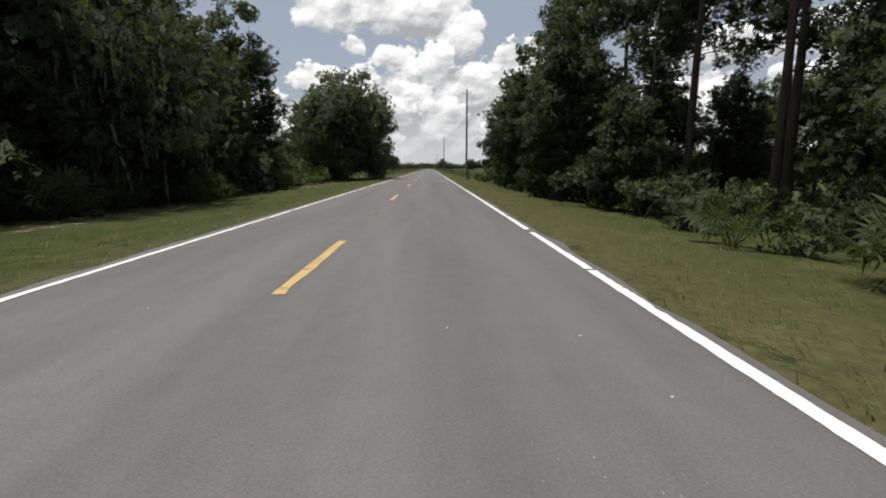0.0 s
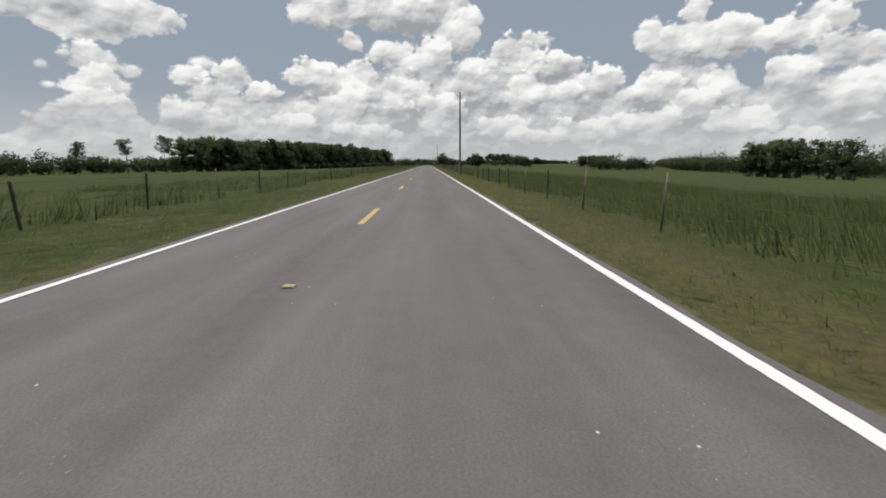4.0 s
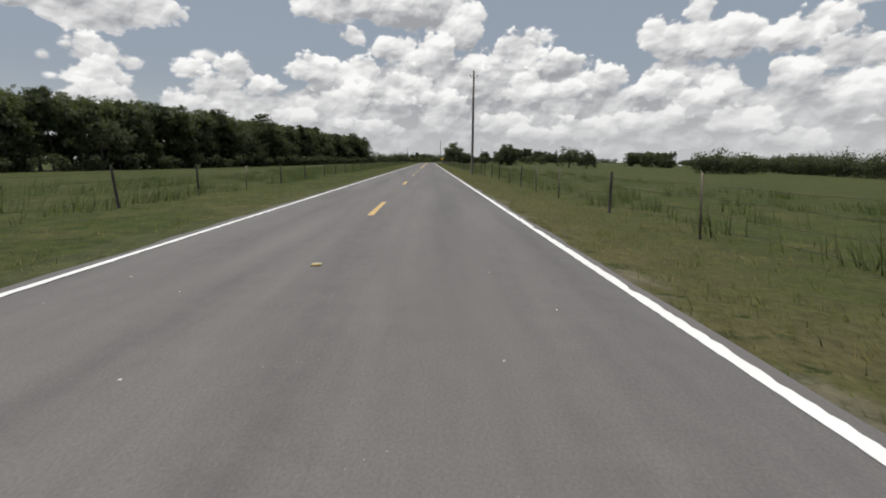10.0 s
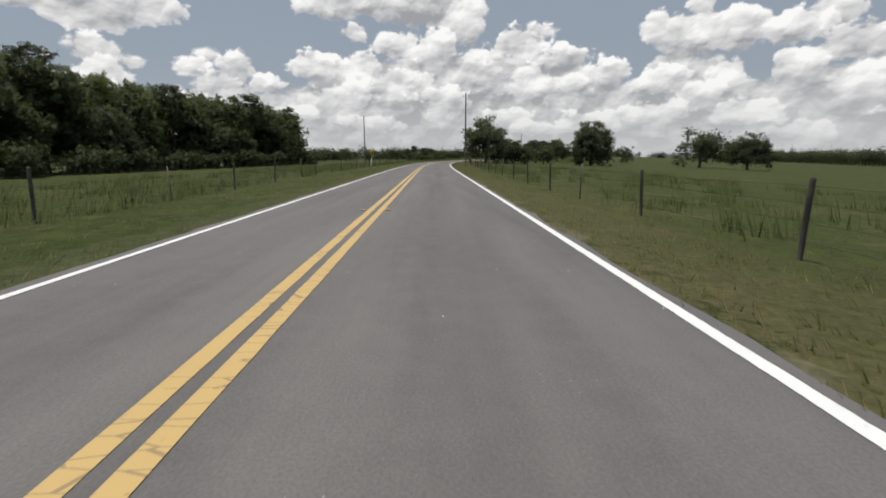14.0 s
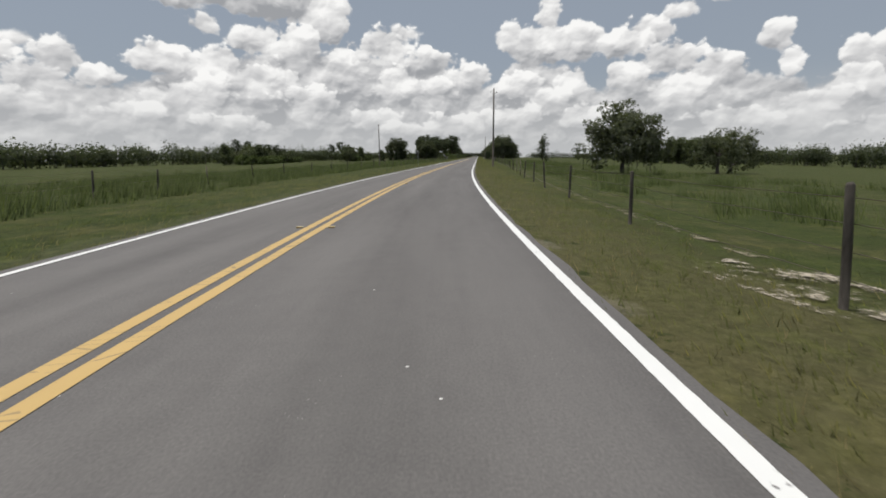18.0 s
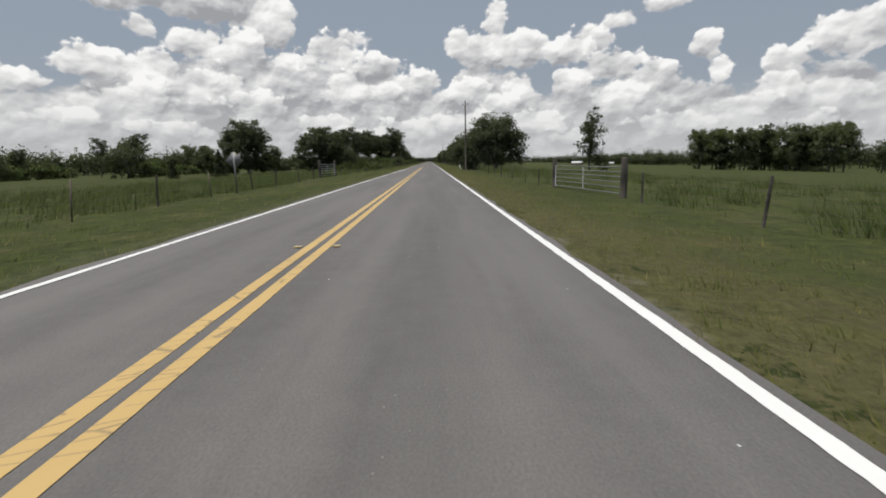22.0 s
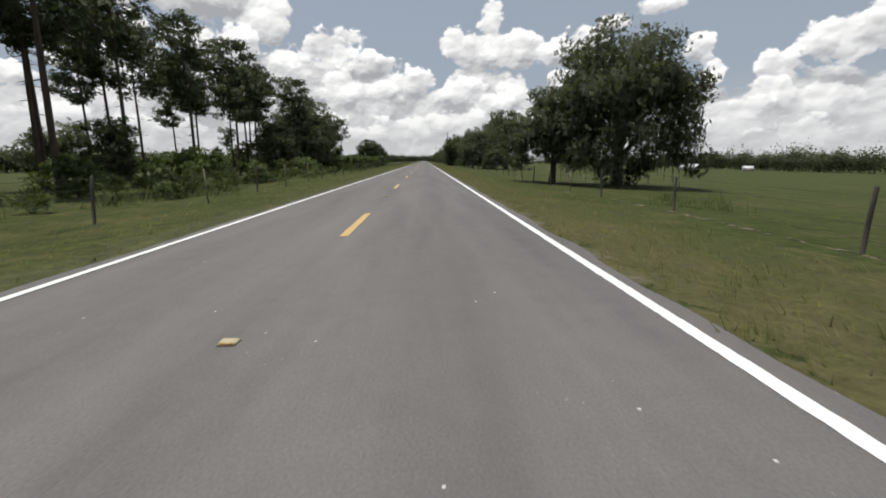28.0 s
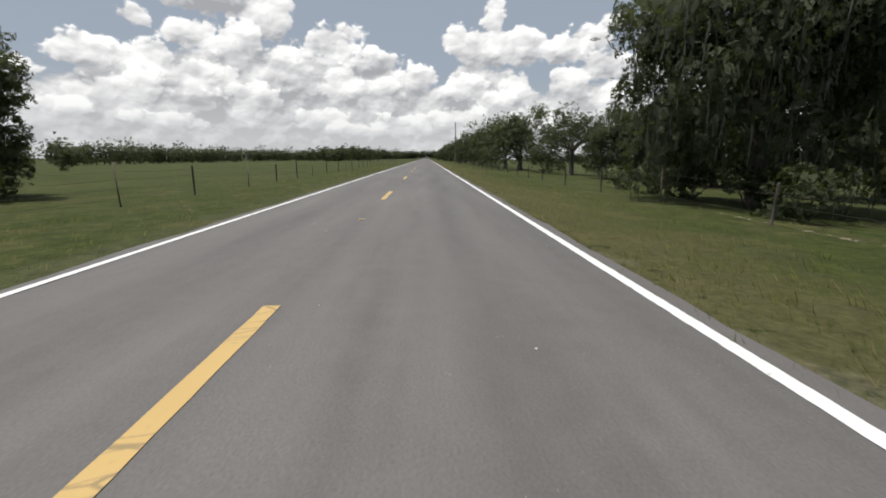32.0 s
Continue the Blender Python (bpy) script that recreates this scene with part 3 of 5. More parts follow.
def fall(d):
    """Height of the ground d metres right of the centre line."""
    a = abs(d)
    if d > 0:
        return float(np.interp(a, (2.9, 4, 8, 20, 60, 150, 300), (-0.03, -0.10, -0.42, -0.92, -2.4, -5.5, -9)))
    return float(np.interp(a, (2.6, 4, 8, 20, 60, 150, 300), (-0.03, -0.08, -0.25, -0.50, -1.1, -2.2, -3.5)))


MEAN = radians(10.28)


def land(s, d, lift=0.0):
    """A point on the ground."""
    swell = 0.0
    if 3.2 < abs(d) < 300:
        swell = min(1.0, (abs(d) - 3.2) / 3) * 0.10 * noise.noise((s * 0.11, d * 0.2, 0))
    z = fall(d) + swell + lift
    if abs(d) <= 95:
        return road_at(s, d, z)
    p = road_at(s, math.copysign(95, d), z)
    e = abs(d) - 95
    return p + Vector((math.cos(MEAN), -math.sin(MEAN), 0)) * math.copysign(e, d)


def stand(s, d, turn=0.0, size=1.0, lift=-0.03, tall=1.0):
    """A pose on the ground, turned by degrees from the road's heading."""
    return Matrix.Translation(land(s, d, lift)) @ pose(0, 0, 0, 0, 0, turn - heading(s)) @ Matrix.Diagonal((size, size, size * tall, 1))


# ---- ground and road ----
LEFT_EDGE, RIGHT_EDGE = -2.13, 2.63


def drift(s):
    """How much wider the lane is at chainage s than RIGHT_EDGE says."""
    return float(np.interp(s, (0, 60, 150, 230, 310, 380, 430, 560, 640, 780, 860, 940), (0.23, 0.23, 0.18, 0.06, 0.06, 0.18, 0.26, 0.20, 0.13, 0.09, 0.14, 0.12)))


def build_ground():
    ss = list(range(-600, -20, 20)) + list(range(-20, 1060, 2)) + list(range(1060, 3200, 20))
    half = [0, 2.5, 3.0, 3.4, 4.0, 4.8, 6.0, 7.5, 9.5, 12, 16, 22, 30, 45, 65, 95, 150, 220, 300, 500, 1000, 2600]
    ds = [-d for d in reversed(half[1:])] + half
    v, uv = [], []
    for s in ss:
        for d in ds:
            p = land(s, d)
            v.append(p)
            uv.append((d, s))
    c = len(ds)
    f = [(i * c + j, i * c + j + 1, (i + 1) * c + j + 1, (i + 1) * c + j) for i in range(len(ss) - 1) for j in range(c - 1)]
    ob = new("ground", mesh_of("ground", v, f, GROUND, uv, True))
    return tagged(ob, "mown green roadside grass and pasture with sandy soil", "grass", kind="structure")


def ragged(s, seed):
    return 0.09 * noise.noise((s * 0.7, seed, 0)) + 0.05 * noise.noise((s * 2.7, seed, 3))


# stretches where the edge line is worn
WORN = ((3, 36, 1.0), (100, 128, 0.3), (178, 250, 1.2), (476, 484, 0.5), (598, 612, 0.4))
# places where it is missing: chainage and length
BREAKS = ((4.68, 0.12), (7.6, 0.3), (15.15, 0.14), (22.2, 0.35), (30.25, 0.18), (38.9, 0.4), (640.6, 0.05))


def build_road():
    road = thing("road", "two-lane grey asphalt country road, worn, with painted lines", "road", kind="structure")
    v, uv, f = [], [], []
    ss = [-60 + 0.5 * i for i in range(2240)] + [1060 + 10 * i for i in range(34)]
    for s in ss:
        wide = 0.42 * min(1, max(0, (s - 668) / 3)) * min(1, max(0, (699 - s) / 3)) + 0.06 * min(1, max(0, (s - 700) / 20))
        lo, hi = LEFT_EDGE - 0.20 + ragged(s, 1), RIGHT_EDGE + drift(s) + 0.14 + wide + ragged(s, 5)
        for d, z in ((lo - 0.12, -0.12), (lo, 0.0), (-1.3, 0.012), (0, 0.02), (1.3, 0.012), (hi, 0.0), (hi + 0.12, -0.12)):
            v.append(road_at(s, d, z))
            uv.append((d, s))
    f = [(i * 7 + j, i * 7 + j + 1, i * 7 + j + 8, i * 7 + j + 7) for i in range(len(ss) - 1) for j in range(6)]
    part("pavement", mesh_of("pavement", v, f, ASPHALT, uv, True), road)

    def crown(d):
        return float(np.interp(abs(d), (0, 1.3, 2.6), (0.02, 0.012, 0.001))) + 0.004

    def stripe(name, s0, s1, d, width, mat, chip=0.0, seed=0, step=0.25):
        """A painted line; chip: how deep its outer edge is broken away in bad stretches."""
        r = random.Random(seed * 1000 + int(s0))
        n = max(2, int((s1 - s0) / step) + 1)
        v, f = [], []
        bite = hold = bad = 0.0
        for i in range(n):
            s = s0 + (s1 - s0) * i / (n - 1)
            a = b = 0.0
            if chip:
                bad = max([w for lo, hi, w in WORN if lo < s < hi], default=0.0)
                a, b = r.uniform(-0.003, 0.003), r.uniform(-0.014, 0.003) if bad > 0.2 else r.uniform(-0.003, 0.003)
                hold -= 1
                if hold <= 0:
                    bite = 0.0
                    if r.random() < 0.05 * bad:
                        bite, hold = r.random() ** 1.6 * chip, r.randint(1, 3)
                b -= min(bite * r.uniform(0.3, 1.4), width * 0.9)
            e = d + drift(s) if d > 1 else d
            v += [road_at(s, e - width / 2 + a, crown(d)), road_at(s, e + width / 2 + b, crown(d))]
            if i and not any(lo < s < lo + w for lo, w in BREAKS if d > 1) and not (chip > 0.08 and bad > 0 and bite > 0.75 * chip and hold > 1):
                f.append((2 * i - 2, 2 * i - 1, 2 * i + 1, 2 * i))
        part(name, mesh_of(name, v, f, mat), road)

    v, uv = [], []
    for i in range(13):
        s = 428.6 + 0.5 * i
        for d in (LEFT_EDGE + 0.08, -1.3, -0.18):
            v.append(road_at(s, d, crown(d)))
            uv.append((d, s))
    f = [(i * 3 + j, i * 3 + j + 1, i * 3 + j + 4, i * 3 + j + 3) for i in range(12) for j in (0, 1)]
    part("pavement_patch", mesh_of("pavement_patch", v, f, OLD_ASPHALT, uv), road, "paler old asphalt panel")
    cuts = [-40, 120, 280, 440, 600, 760, 1100]
    for a, b in zip(cuts, cuts[1:]):
        stripe("edge_line", a, b, RIGHT_EDGE, 0.098, WHITE, 0.10, 3, 0.07)
        stripe("edge_line", a, b, LEFT_EDGE, 0.088, WHITE, 0.06, 8, 0.14)
    for k in range(-2, 24):
        stripe("lane_dash", 3.75 + 11.3 * k, 3.75 + 11.3 * k + 2.85, 0.0, 0.118, YELLOW, 0.03, k)
    for k in range(40):
        s = 3.75 + 11.3 * (57.465 + k)
        stripe("lane_dash", s, s + 2.85, 0.0, 0.118, YELLOW, 0.03, k)
    for d in (-0.10, 0.10):
        stripe("centre_line", 274.2, 647.5, d, 0.115, YELLOW, 0.03, 12, 0.3)
    return road


ground = build_ground()
road = build_road()


def build_marker():
    """A raised pavement marker: low bevelled block with a reflector."""
    v, f = box(0.105, 0.105, 0.020, (0, 0, 0.010))
    v[v[:, 2] > 0.01] *= (0.8, 0.45, 1.0)
    ob = thing("road_marker", "small raised amber reflective marker on the asphalt", "road marker", "markers along the centre line")
    body = part("body", mesh_of("marker_body", v, f, MARKER), ob)
    a = math.radians(55)
    w, g = box(0.075, 0.004, 0.017, (0, -0.041, 0.010), Matrix.Rotation(-a + math.pi / 2 * 0.4, 4, "X"))
    part("reflector", mesh_of("marker_reflector", w, g, AMBER), body, "amber reflector")
    return ob


marker = build_marker()
spots = [(11.3 * (k + 0.625) + 3.75, 0.0) for k in range(-1, 24)] + [(11.3 * (k + 0.625) + 3.75, d) for k in range(24, 57) for d in (-0.235, 0.235)]
spots += [(11.3 * (57.465 + k + 0.66) + 3.75, 0.0) for k in range(34)]
for i, (s, d) in enumerate(spots):
    m = Matrix.Translation(road_at(s, d, 0.021)) @ pose(0, 0, 0, 0, 0, -heading(s) + 3 * math.sin(i * 7))
    if i == 0:
        marker.matrix_basis = m
    else:
        copy_thing(marker, m)


# ---- trees ----
def crown_points(rng, n_puff, per, r, h, z0, low=-0.4, shell=0.55, lean=0.0, puff=0.34):
    """Leaf places: puffs of foliage over an uneven, flattened dome."""
    pts, heads = [], []
    for _ in range(n_puff):
        q = rng.normal(size=3)
        q /= np.linalg.norm(q)
        if q[2] < low:
            q[2] = -q[2] * 0.6
        k = rng.uniform(shell, 1.0) ** 0.8
        wob = 0.88 + 0.22 * rng.random()
        c = np.array((q[0] * r * k * wob + lean, q[1] * r * k * wob, z0 + q[2] * h * k * wob))
        pr = r * puff * rng.uniform(0.6, 1.25)
        u = rng.normal(size=(per, 3))
        u /= np.linalg.norm(u, axis=1)[:, None]
        u *= rng.uniform(0.5, 1.0, per)[:, None] ** 0.6 * (0.86 + 0.14 * np.sin(u[:, :1] * 6 + u[:, 2:] * 5))
        pts.append(c + u * (pr, pr, pr * 0.68))
        heads.append((*c, pr))
    return np.vstack(pts), np.array(heads)


def broadleaf(name, label, seed, height, radius, clear, n_puff, per, leaf, mat, girth=0.32, low=-0.4, moss=0, shell=0.5, bark=None, limbs=9, lean=0.0, puff=0.34):
    """An oak-like tree: trunk, spreading limbs, crown of leaf sprays, hanging moss."""
    rng = np.random.default_rng(seed)
    tree = thing(name, label, "tree")
    hc = (height - clear) / (1.0 - low * 0.75) if low < 0 else height - clear
    z0 = height - hc * 1.02
    pts, heads = crown_points(rng, n_puff, per, radius, hc, z0, low, shell, lean, puff)
    puffs, heads = heads, heads[:, :3]
    top = np.array((lean * 0.6, 0, z0 + hc * 0.25))
    path = [np.array((0, 0, -0.25)), np.array((0, 0, 0.15)), np.array((rng.normal() * 0.08 + lean * 0.15, rng.normal() * 0.08, clear * 0.6)), np.array((lean * 0.35, rng.normal() * 0.15, z0 * 0.8)), top]
    pieces = [tube(path, (girth * 1.5, girth * 1.15, girth * 0.85, girth * 0.7, girth * 0.3), 9)]
    branches = []
    for i in range(limbs):
        h = heads[int(i * len(heads) / limbs)] * 0.86 + top * 0.14
        a = path[2] * (1 - 0.25) + path[3] * 0.25 if i % 2 else path[3]
        mid = a * 0.45 + h * 0.55 + np.array((0, 0, 0.12 * radius)) + rng.normal(size=3) * 0.12 * radius * 0.5
        limb = tube([a, mid, h], (girth * 0.45, girth * 0.26, girth * 0.08), 6, False)
        if "oak" in name:
            branches.append(limb)
        else:
            pieces.append(limb)
    trunk = part("trunk", mesh_of("trunk", *join(*pieces), bark or OAK_BARK, smooth=True), tree)
    for limb in branches:
        part("limb", mesh_of("limb", *limb, bark or OAK_BARK, smooth=True), trunk)
    pick = puffs[rng.integers(len(puffs), size=len(pts) // 4)]
    core = pick[:, :3] + rng.normal(size=(len(pick), 3)) * pick[:, 3:] * (0.36, 0.36, 0.26)
    inner = core[::4] + (np.array((lean, 0, z0)) - core[::4]) * rng.uniform(0.2, 0.7, len(core[::4]))[:, None]
    core = np.vstack([core, inner])
    own = np.repeat(puffs[:, :3], len(pts) // len(puffs), axis=0)
    out = facing(pts, own, rng) + 0.8 * facing(pts, np.array((lean, 0, z0)), rng)
    out = np.vstack([out, facing(core, np.array((lean, 0, z0)), rng)])
    out /= np.linalg.norm(out, axis=1)[:, None]
    k = len(pts)
    v, f = join(leaves(pts, leaf, rng, 0.25, 0.55, out[:k]), leaves(core, leaf * 1.25, rng, 0.25, 0.8, out[k:]))
    part("crown", mesh_of("crown", v, f, mat, normals=np.repeat(out, 4, axis=0)), tree)
    if moss:
        v, f = [], []
        lowest = heads[np.argsort(heads[:, 2] - 0.25 * np.hypot(heads[:, 0], heads[:, 1]))][: max(6, len(heads) // 2)]
        for i in range(moss):
            c = lowest[rng.integers(len(lowest))] + rng.normal(size=3) * (0.35, 0.35, 0.2) * np.array((radius, radius, hc)) * 0.25
            w, n = rng.uniform(0.04, 0.10), rng.uniform(0.6, 2.0)
            a = rng.uniform(0, math.pi)
            e = np.array((math.cos(a), math.sin(a), 0)) * w
            sway = rng.normal(size=3) * 0.07
            o = len(v)
            v += [c - e, c + e, c - e * 0.9 + sway - (0, 0, n * 0.55), c + e * 0.8 + sway - (0, 0, n * 0.5), c + sway * 2 - e * 0.15 - (0, 0, n), c + sway * 2 + e * 0.15 - (0, 0, n)]
            f += [(o, o + 1, o + 3, o + 2), (o + 2, o + 3, o + 5, o + 4)]
        tagged(part("hanging_moss", mesh_of("moss", v, f, MOSS), tree, "grey hanging moss"), kind="stuff")
    return tree


def pine(name, label, seed, height, radius, clear, tiers, per, leaf, girth=0.16):
    """A slash pine: long bare trunk, open crown of needle tufts on short boughs."""
    rng = np.random.default_rng(seed)
    tree = thing(name, label, "tree")
    bend = rng.normal(size=2) * 0.012 * height
    axis = lambda z: np.array((bend[0] * (z / height) ** 2, bend[1] * (z / height) ** 2, z))
    pieces = [tube([axis(-0.2), axis(0.15), axis(height * 0.4), axis(height * 0.75), axis(height * 0.97)], (girth * 1.25, girth, girth * 0.8, girth * 0.5, girth * 0.12), 8)]
    pts, out = [], []
    for i in range(tiers):
        z = clear + (height - clear) * (i + rng.random()) / tiers
        k = (z - clear) / (height - clear)
        r = radius * (0.35 + 0.75 * math.sin(math.pi * (0.12 + 0.80 * k))) * rng.uniform(0.5, 1.1)
        a = rng.uniform(0, 2 * math.pi)
        base, tip = axis(z), axis(z) + np.array((math.cos(a) * r, math.sin(a) * r, r * rng.uniform(0.1, 0.5)))
        pieces.append(tube([base, tip], (girth * 0.24, girth * 0.08), 5, False))
        for q in (0.55, 0.95):
            c = base + (tip - base) * q
            u = rng.normal(size=(per, 3))
            u /= np.linalg.norm(u, axis=1)[:, None]
            out.append(facing(u, np.zeros(3), rng))
            pts.append(c + u * rng.uniform(0.2, 1.0, per)[:, None] * np.array((1, 1, 0.62)) * radius * 0.36)
    for i in range(6):
        z, a = rng.uniform(clear * 0.5, clear), rng.uniform(0, 6.28)
        pieces.append(tube([axis(z), axis(z) + np.array((math.cos(a), math.sin(a), -0.2)) * rng.uniform(0.3, 0.9)], (0.025, 0.01), 4, False))
    part("trunk", mesh_of("trunk", *join(*pieces), PINE_BARK, smooth=True), tree)
    out = np.vstack(out)
    part("crown", mesh_of("crown", *leaves(np.vstack(pts), leaf, rng, 0.8, 0.42, out), PINE_LEAF, normals=np.repeat(out, 4, axis=0)), tree)
    return tree


def conifer(name, label, seed, height, radius, n, leaf, mat, round_top=False):
    """A dense cedar or young pine, leaved to the ground."""
    rng = np.random.default_rng(seed)
    tree = thing(name, label, "tree")
    z = rng.random(n) ** (0.8 if round_top else 1.25)
    prof = np.sqrt(np.clip(1 - (z * 1.05 - 0.25) ** 2 / 0.75, 0.05, 1)) if round_top else (1 - z) ** 0.85
    a = rng.uniform(0, 2 * math.pi, n)
    r = radius * prof * (0.78 + 0.22 * np.sin(a * 5 + z * 19)) * rng.uniform(0.45, 1.05, n)
    pts = np.stack([r * np.cos(a), r * np.sin(a), 0.05 + z * height * 0.97], axis=1)
    part("trunk", mesh_of("trunk", *tube([(0, 0, -0.15), (0, 0, height * 0.5), (0, 0, height * 0.9)], (0.11, 0.07, 0.02), 7), OAK_BARK), tree)
    out = facing(pts, np.array((0, 0, height * 0.3)), rng)
    part("crown", mesh_of("crown", *leaves(pts, leaf, rng, 0.9, 0.4, out), mat, normals=np.repeat(out, 4, axis=0)), tree)
    return tree


def shrub(name, label, seed, height, radius, n, leaf, mat):
    rng = np.random.default_rng(seed)
    ob = thing(name, label, "shrub")
    pts, heads = crown_points(rng, 10, n // 10, radius, height * 0.62, height * 0.42, -0.6, 0.35, 0, 0.45)
    heads = heads[:, :3]
    pts[:, 2] = np.maximum(pts[:, 2], 0.03)
    stems = [tube([(0, 0, -0.1), tuple(h * (0.4, 0.4, 0.5)), tuple(h)], (0.035, 0.025, 0.01), 5, False) for h in heads[:5]]
    part("stem", mesh_of("stem", *join(*stems), OAK_BARK), ob)
    out = facing(pts, np.array((0, 0, height * 0.3)), rng)
    part("foliage", mesh_of("foliage", *leaves(pts, leaf, rng, 0.25, 0.55, out), mat, normals=np.repeat(out, 4, axis=0)), ob)
    return ob


def fan_leaves(seed, n_fans, reach, low=0.25):
    """Blades and stalks of a clump of fan leaves."""
    rng = np.random.default_rng(seed)
    v, f, stalks = [], [], []
    for i in range(n_fans):
        a, lift = rng.uniform(0, 6.28), rng.uniform(low, 1.25)
        d = np.array((math.cos(a) * math.cos(lift), math.sin(a) * math.cos(lift), math.sin(lift)))
        hub = d * reach * rng.uniform(0.5, 0.85)
        stalks.append(tube([(rng.normal() * 0.08, rng.normal() * 0.08, -0.08), tuple(hub * 0.55 + np.array((0, 0, 0.08))), tuple(hub)], (0.016, 0.012, 0.008), 4, False))
        side = np.cross(d, (0, 0, 1.0))
        side /= np.linalg.norm(side) + 1e-9
        nrm = np.cross(side, d)
        size = reach * rng.uniform(0.38, 0.55)
        for k in range(13):
            w = (k - 6) / 6 * 1.9
            b = d * math.cos(w) + side * math.sin(w)
            t = np.cross(nrm, b) * size * 0.055
            tip = hub + b * size * (1.0 - 0.12 * abs(w)) - np.array((0, 0, size * 0.18 * abs(w)))
            o = len(v)
            v += [hub, hub + b * size * 0.55 - t, tip, hub + b * size * 0.55 + t]
            f.append((o, o + 1, o + 2, o + 3))
    return (np.array(v), np.array(f)), join(*stalks)


def palmetto(name, label, seed, n_fans, reach):
    """A saw palmetto: fans of stiff blades on arching stalks."""
    ob = thing(name, label, "palmetto")
    (v, f), stalks = fan_leaves(seed, n_fans, reach)
    tagged(part("leaf_stalk", mesh_of("leaf_stalk", *stalks, SHRUB_LEAF), ob), kind="stuff")
    tagged(part("foliage", mesh_of("fans", v, f, PALM_LEAF), ob), kind="stuff")
    return ob


class Kind:
    """A thing built once and then set out as copies."""

    def __init__(self, first, height=0.0):
        self.first, self.used, self.n, self.height = first, False, 0, height

    def put(self, s, d, size=1.0, turn=None, tall=1.0, label="", group="", lift=-0.03):
        self.n += 1
        if self.height:
            size += max(0.0, -fall(d) - 0.4) / self.height
        m = stand(s, d, self.n * 137.5 % 360 if turn is None else turn, size, lift, tall)
        if self.used:
            ob = copy_thing(self.first, m)
        else:
            ob, self.used = self.first, True
            ob.matrix_basis = m
        return tagged(ob, label, group=group)


def far_woods(name, label, spans, seed, leaf=0.66, per=210, mat=None):
    """A distant belt of trees: spans of (s0, d0, s1, d1, depth, height, spacing)."""
    rng = np.random.default_rng(seed)
    pts, trunks, out = [], [], []
    for s0, d0, s1, d1, deep, h, gap in spans:
        length = math.hypot(s1 - s0, d1 - d0)
        for i in range(int(1.15 * length / gap * max(1, deep / gap / 3.4))):
            k, q = rng.random(), rng.random()
            s, d = s0 + (s1 - s0) * k, d0 + (d1 - d0) * k
            d += math.copysign(q * deep * 0.7, d0)
            p = np.array(land(s, d))
            hh = (h - 0.9 * fall(d)) * rng.uniform(0.62, 1.08) * (1.3 if rng.random() < 0.08 else 1)
            r = h * rng.uniform(0.5, 0.85)
            u = rng.normal(size=(per, 3))
            u /= np.linalg.norm(u, axis=1)[:, None]
            u *= rng.uniform(0.45, 1.0, per)[:, None] * (0.85 + 0.3 * np.sin(u[:, 0:1] * 7 + i) * np.cos(u[:, 2:3] * 6))
            out.append(facing(u, np.zeros(3), rng))
            pts.append(p + np.array((0, 0, hh * 0.46)) + u * (r, r, hh * 0.52))
            trunks.append(tube([tuple(p - (0, 0, 0.4)), tuple(p + (0, 0, hh * 0.6))], (0.18, 0.1), 5, False))
    out = np.vstack(out)
    v, f = leaves(np.vstack(pts), leaf, rng, out=out)
    ob = thing(name, label, "woods", kind="stuff")
    part("crowns", mesh_of(name, v, f, mat or HAZED_FAR_LEAF, normals=np.repeat(out, 4, axis=0)), ob)
    part("trunks", mesh_of("trunks", *join(*trunks), OAK_BARK), ob)
    return ob

# ---- kinds of trees ----
round_oak = Kind(broadleaf("oak_tree", "large round dark-green oak with a dense low crown", 11, 10.4, 5.2, 0.9, 200, 60, 0.23, OAK_LEAF, 0.36, -0.68, shell=0.55, puff=0.25), 10.4)
moss_oak = Kind(broadleaf("live_oak", "broad live oak hung with grey moss", 12, 10.5, 6.4, 2.0, 230, 66, 0.22, OAK_LEAF, 0.46, -0.42, 700, shell=0.55, puff=0.25), 10.5)
field_oak = Kind(broadleaf("oak_tree", "open-crowned green oak standing in the pasture", 13, 8.5, 4.6, 1.5, 130, 52, 0.21, OAK_LEAF, 0.28, -0.45, 320, 0.45, puff=0.26), 8.5)
thin_tree = Kind(broadleaf("slender_tree", "tall slender ragged tree with sparse leaves", 14, 11.0, 2.3, 2.4, 64, 44, 0.18, OAK_LEAF, 0.20, -0.7, 60, 0.25, puff=0.42), 11)
wood_tree = Kind(broadleaf("broadleaf_tree", "dark-green broadleaf tree at the edge of the woods", 15, 11.0, 3.8, 1.2, 66, 28, 0.32, WOOD_LEAF, 0.18, -0.75, shell=0.4, limbs=6, puff=0.4), 11)
wood_tree_b = Kind(broadleaf("broadleaf_tree", "tall narrow dark-green tree in the woods", 16, 12.0, 3.1, 2.0, 60, 26, 0.32, WOOD_LEAF, 0.16, -0.8, shell=0.3, limbs=6, puff=0.42), 12)
near_tree = Kind(broadleaf("broadleaf_tree", "dark-green leafy tree leaning over the verge", 18, 11.0, 3.1, 0.4, 130, 54, 0.20, SHADED_WOOD_LEAF, 0.17, -0.85, shell=0.3, limbs=8, puff=0.33), 11)
near_tree_b = Kind(broadleaf("broadleaf_tree", "tall dark-green leafy tree by the verge", 19, 12.0, 2.6, 0.8, 120, 54, 0.195, SHADED_WOOD_LEAF, 0.16, -0.85, shell=0.3, limbs=8, puff=0.36), 12)
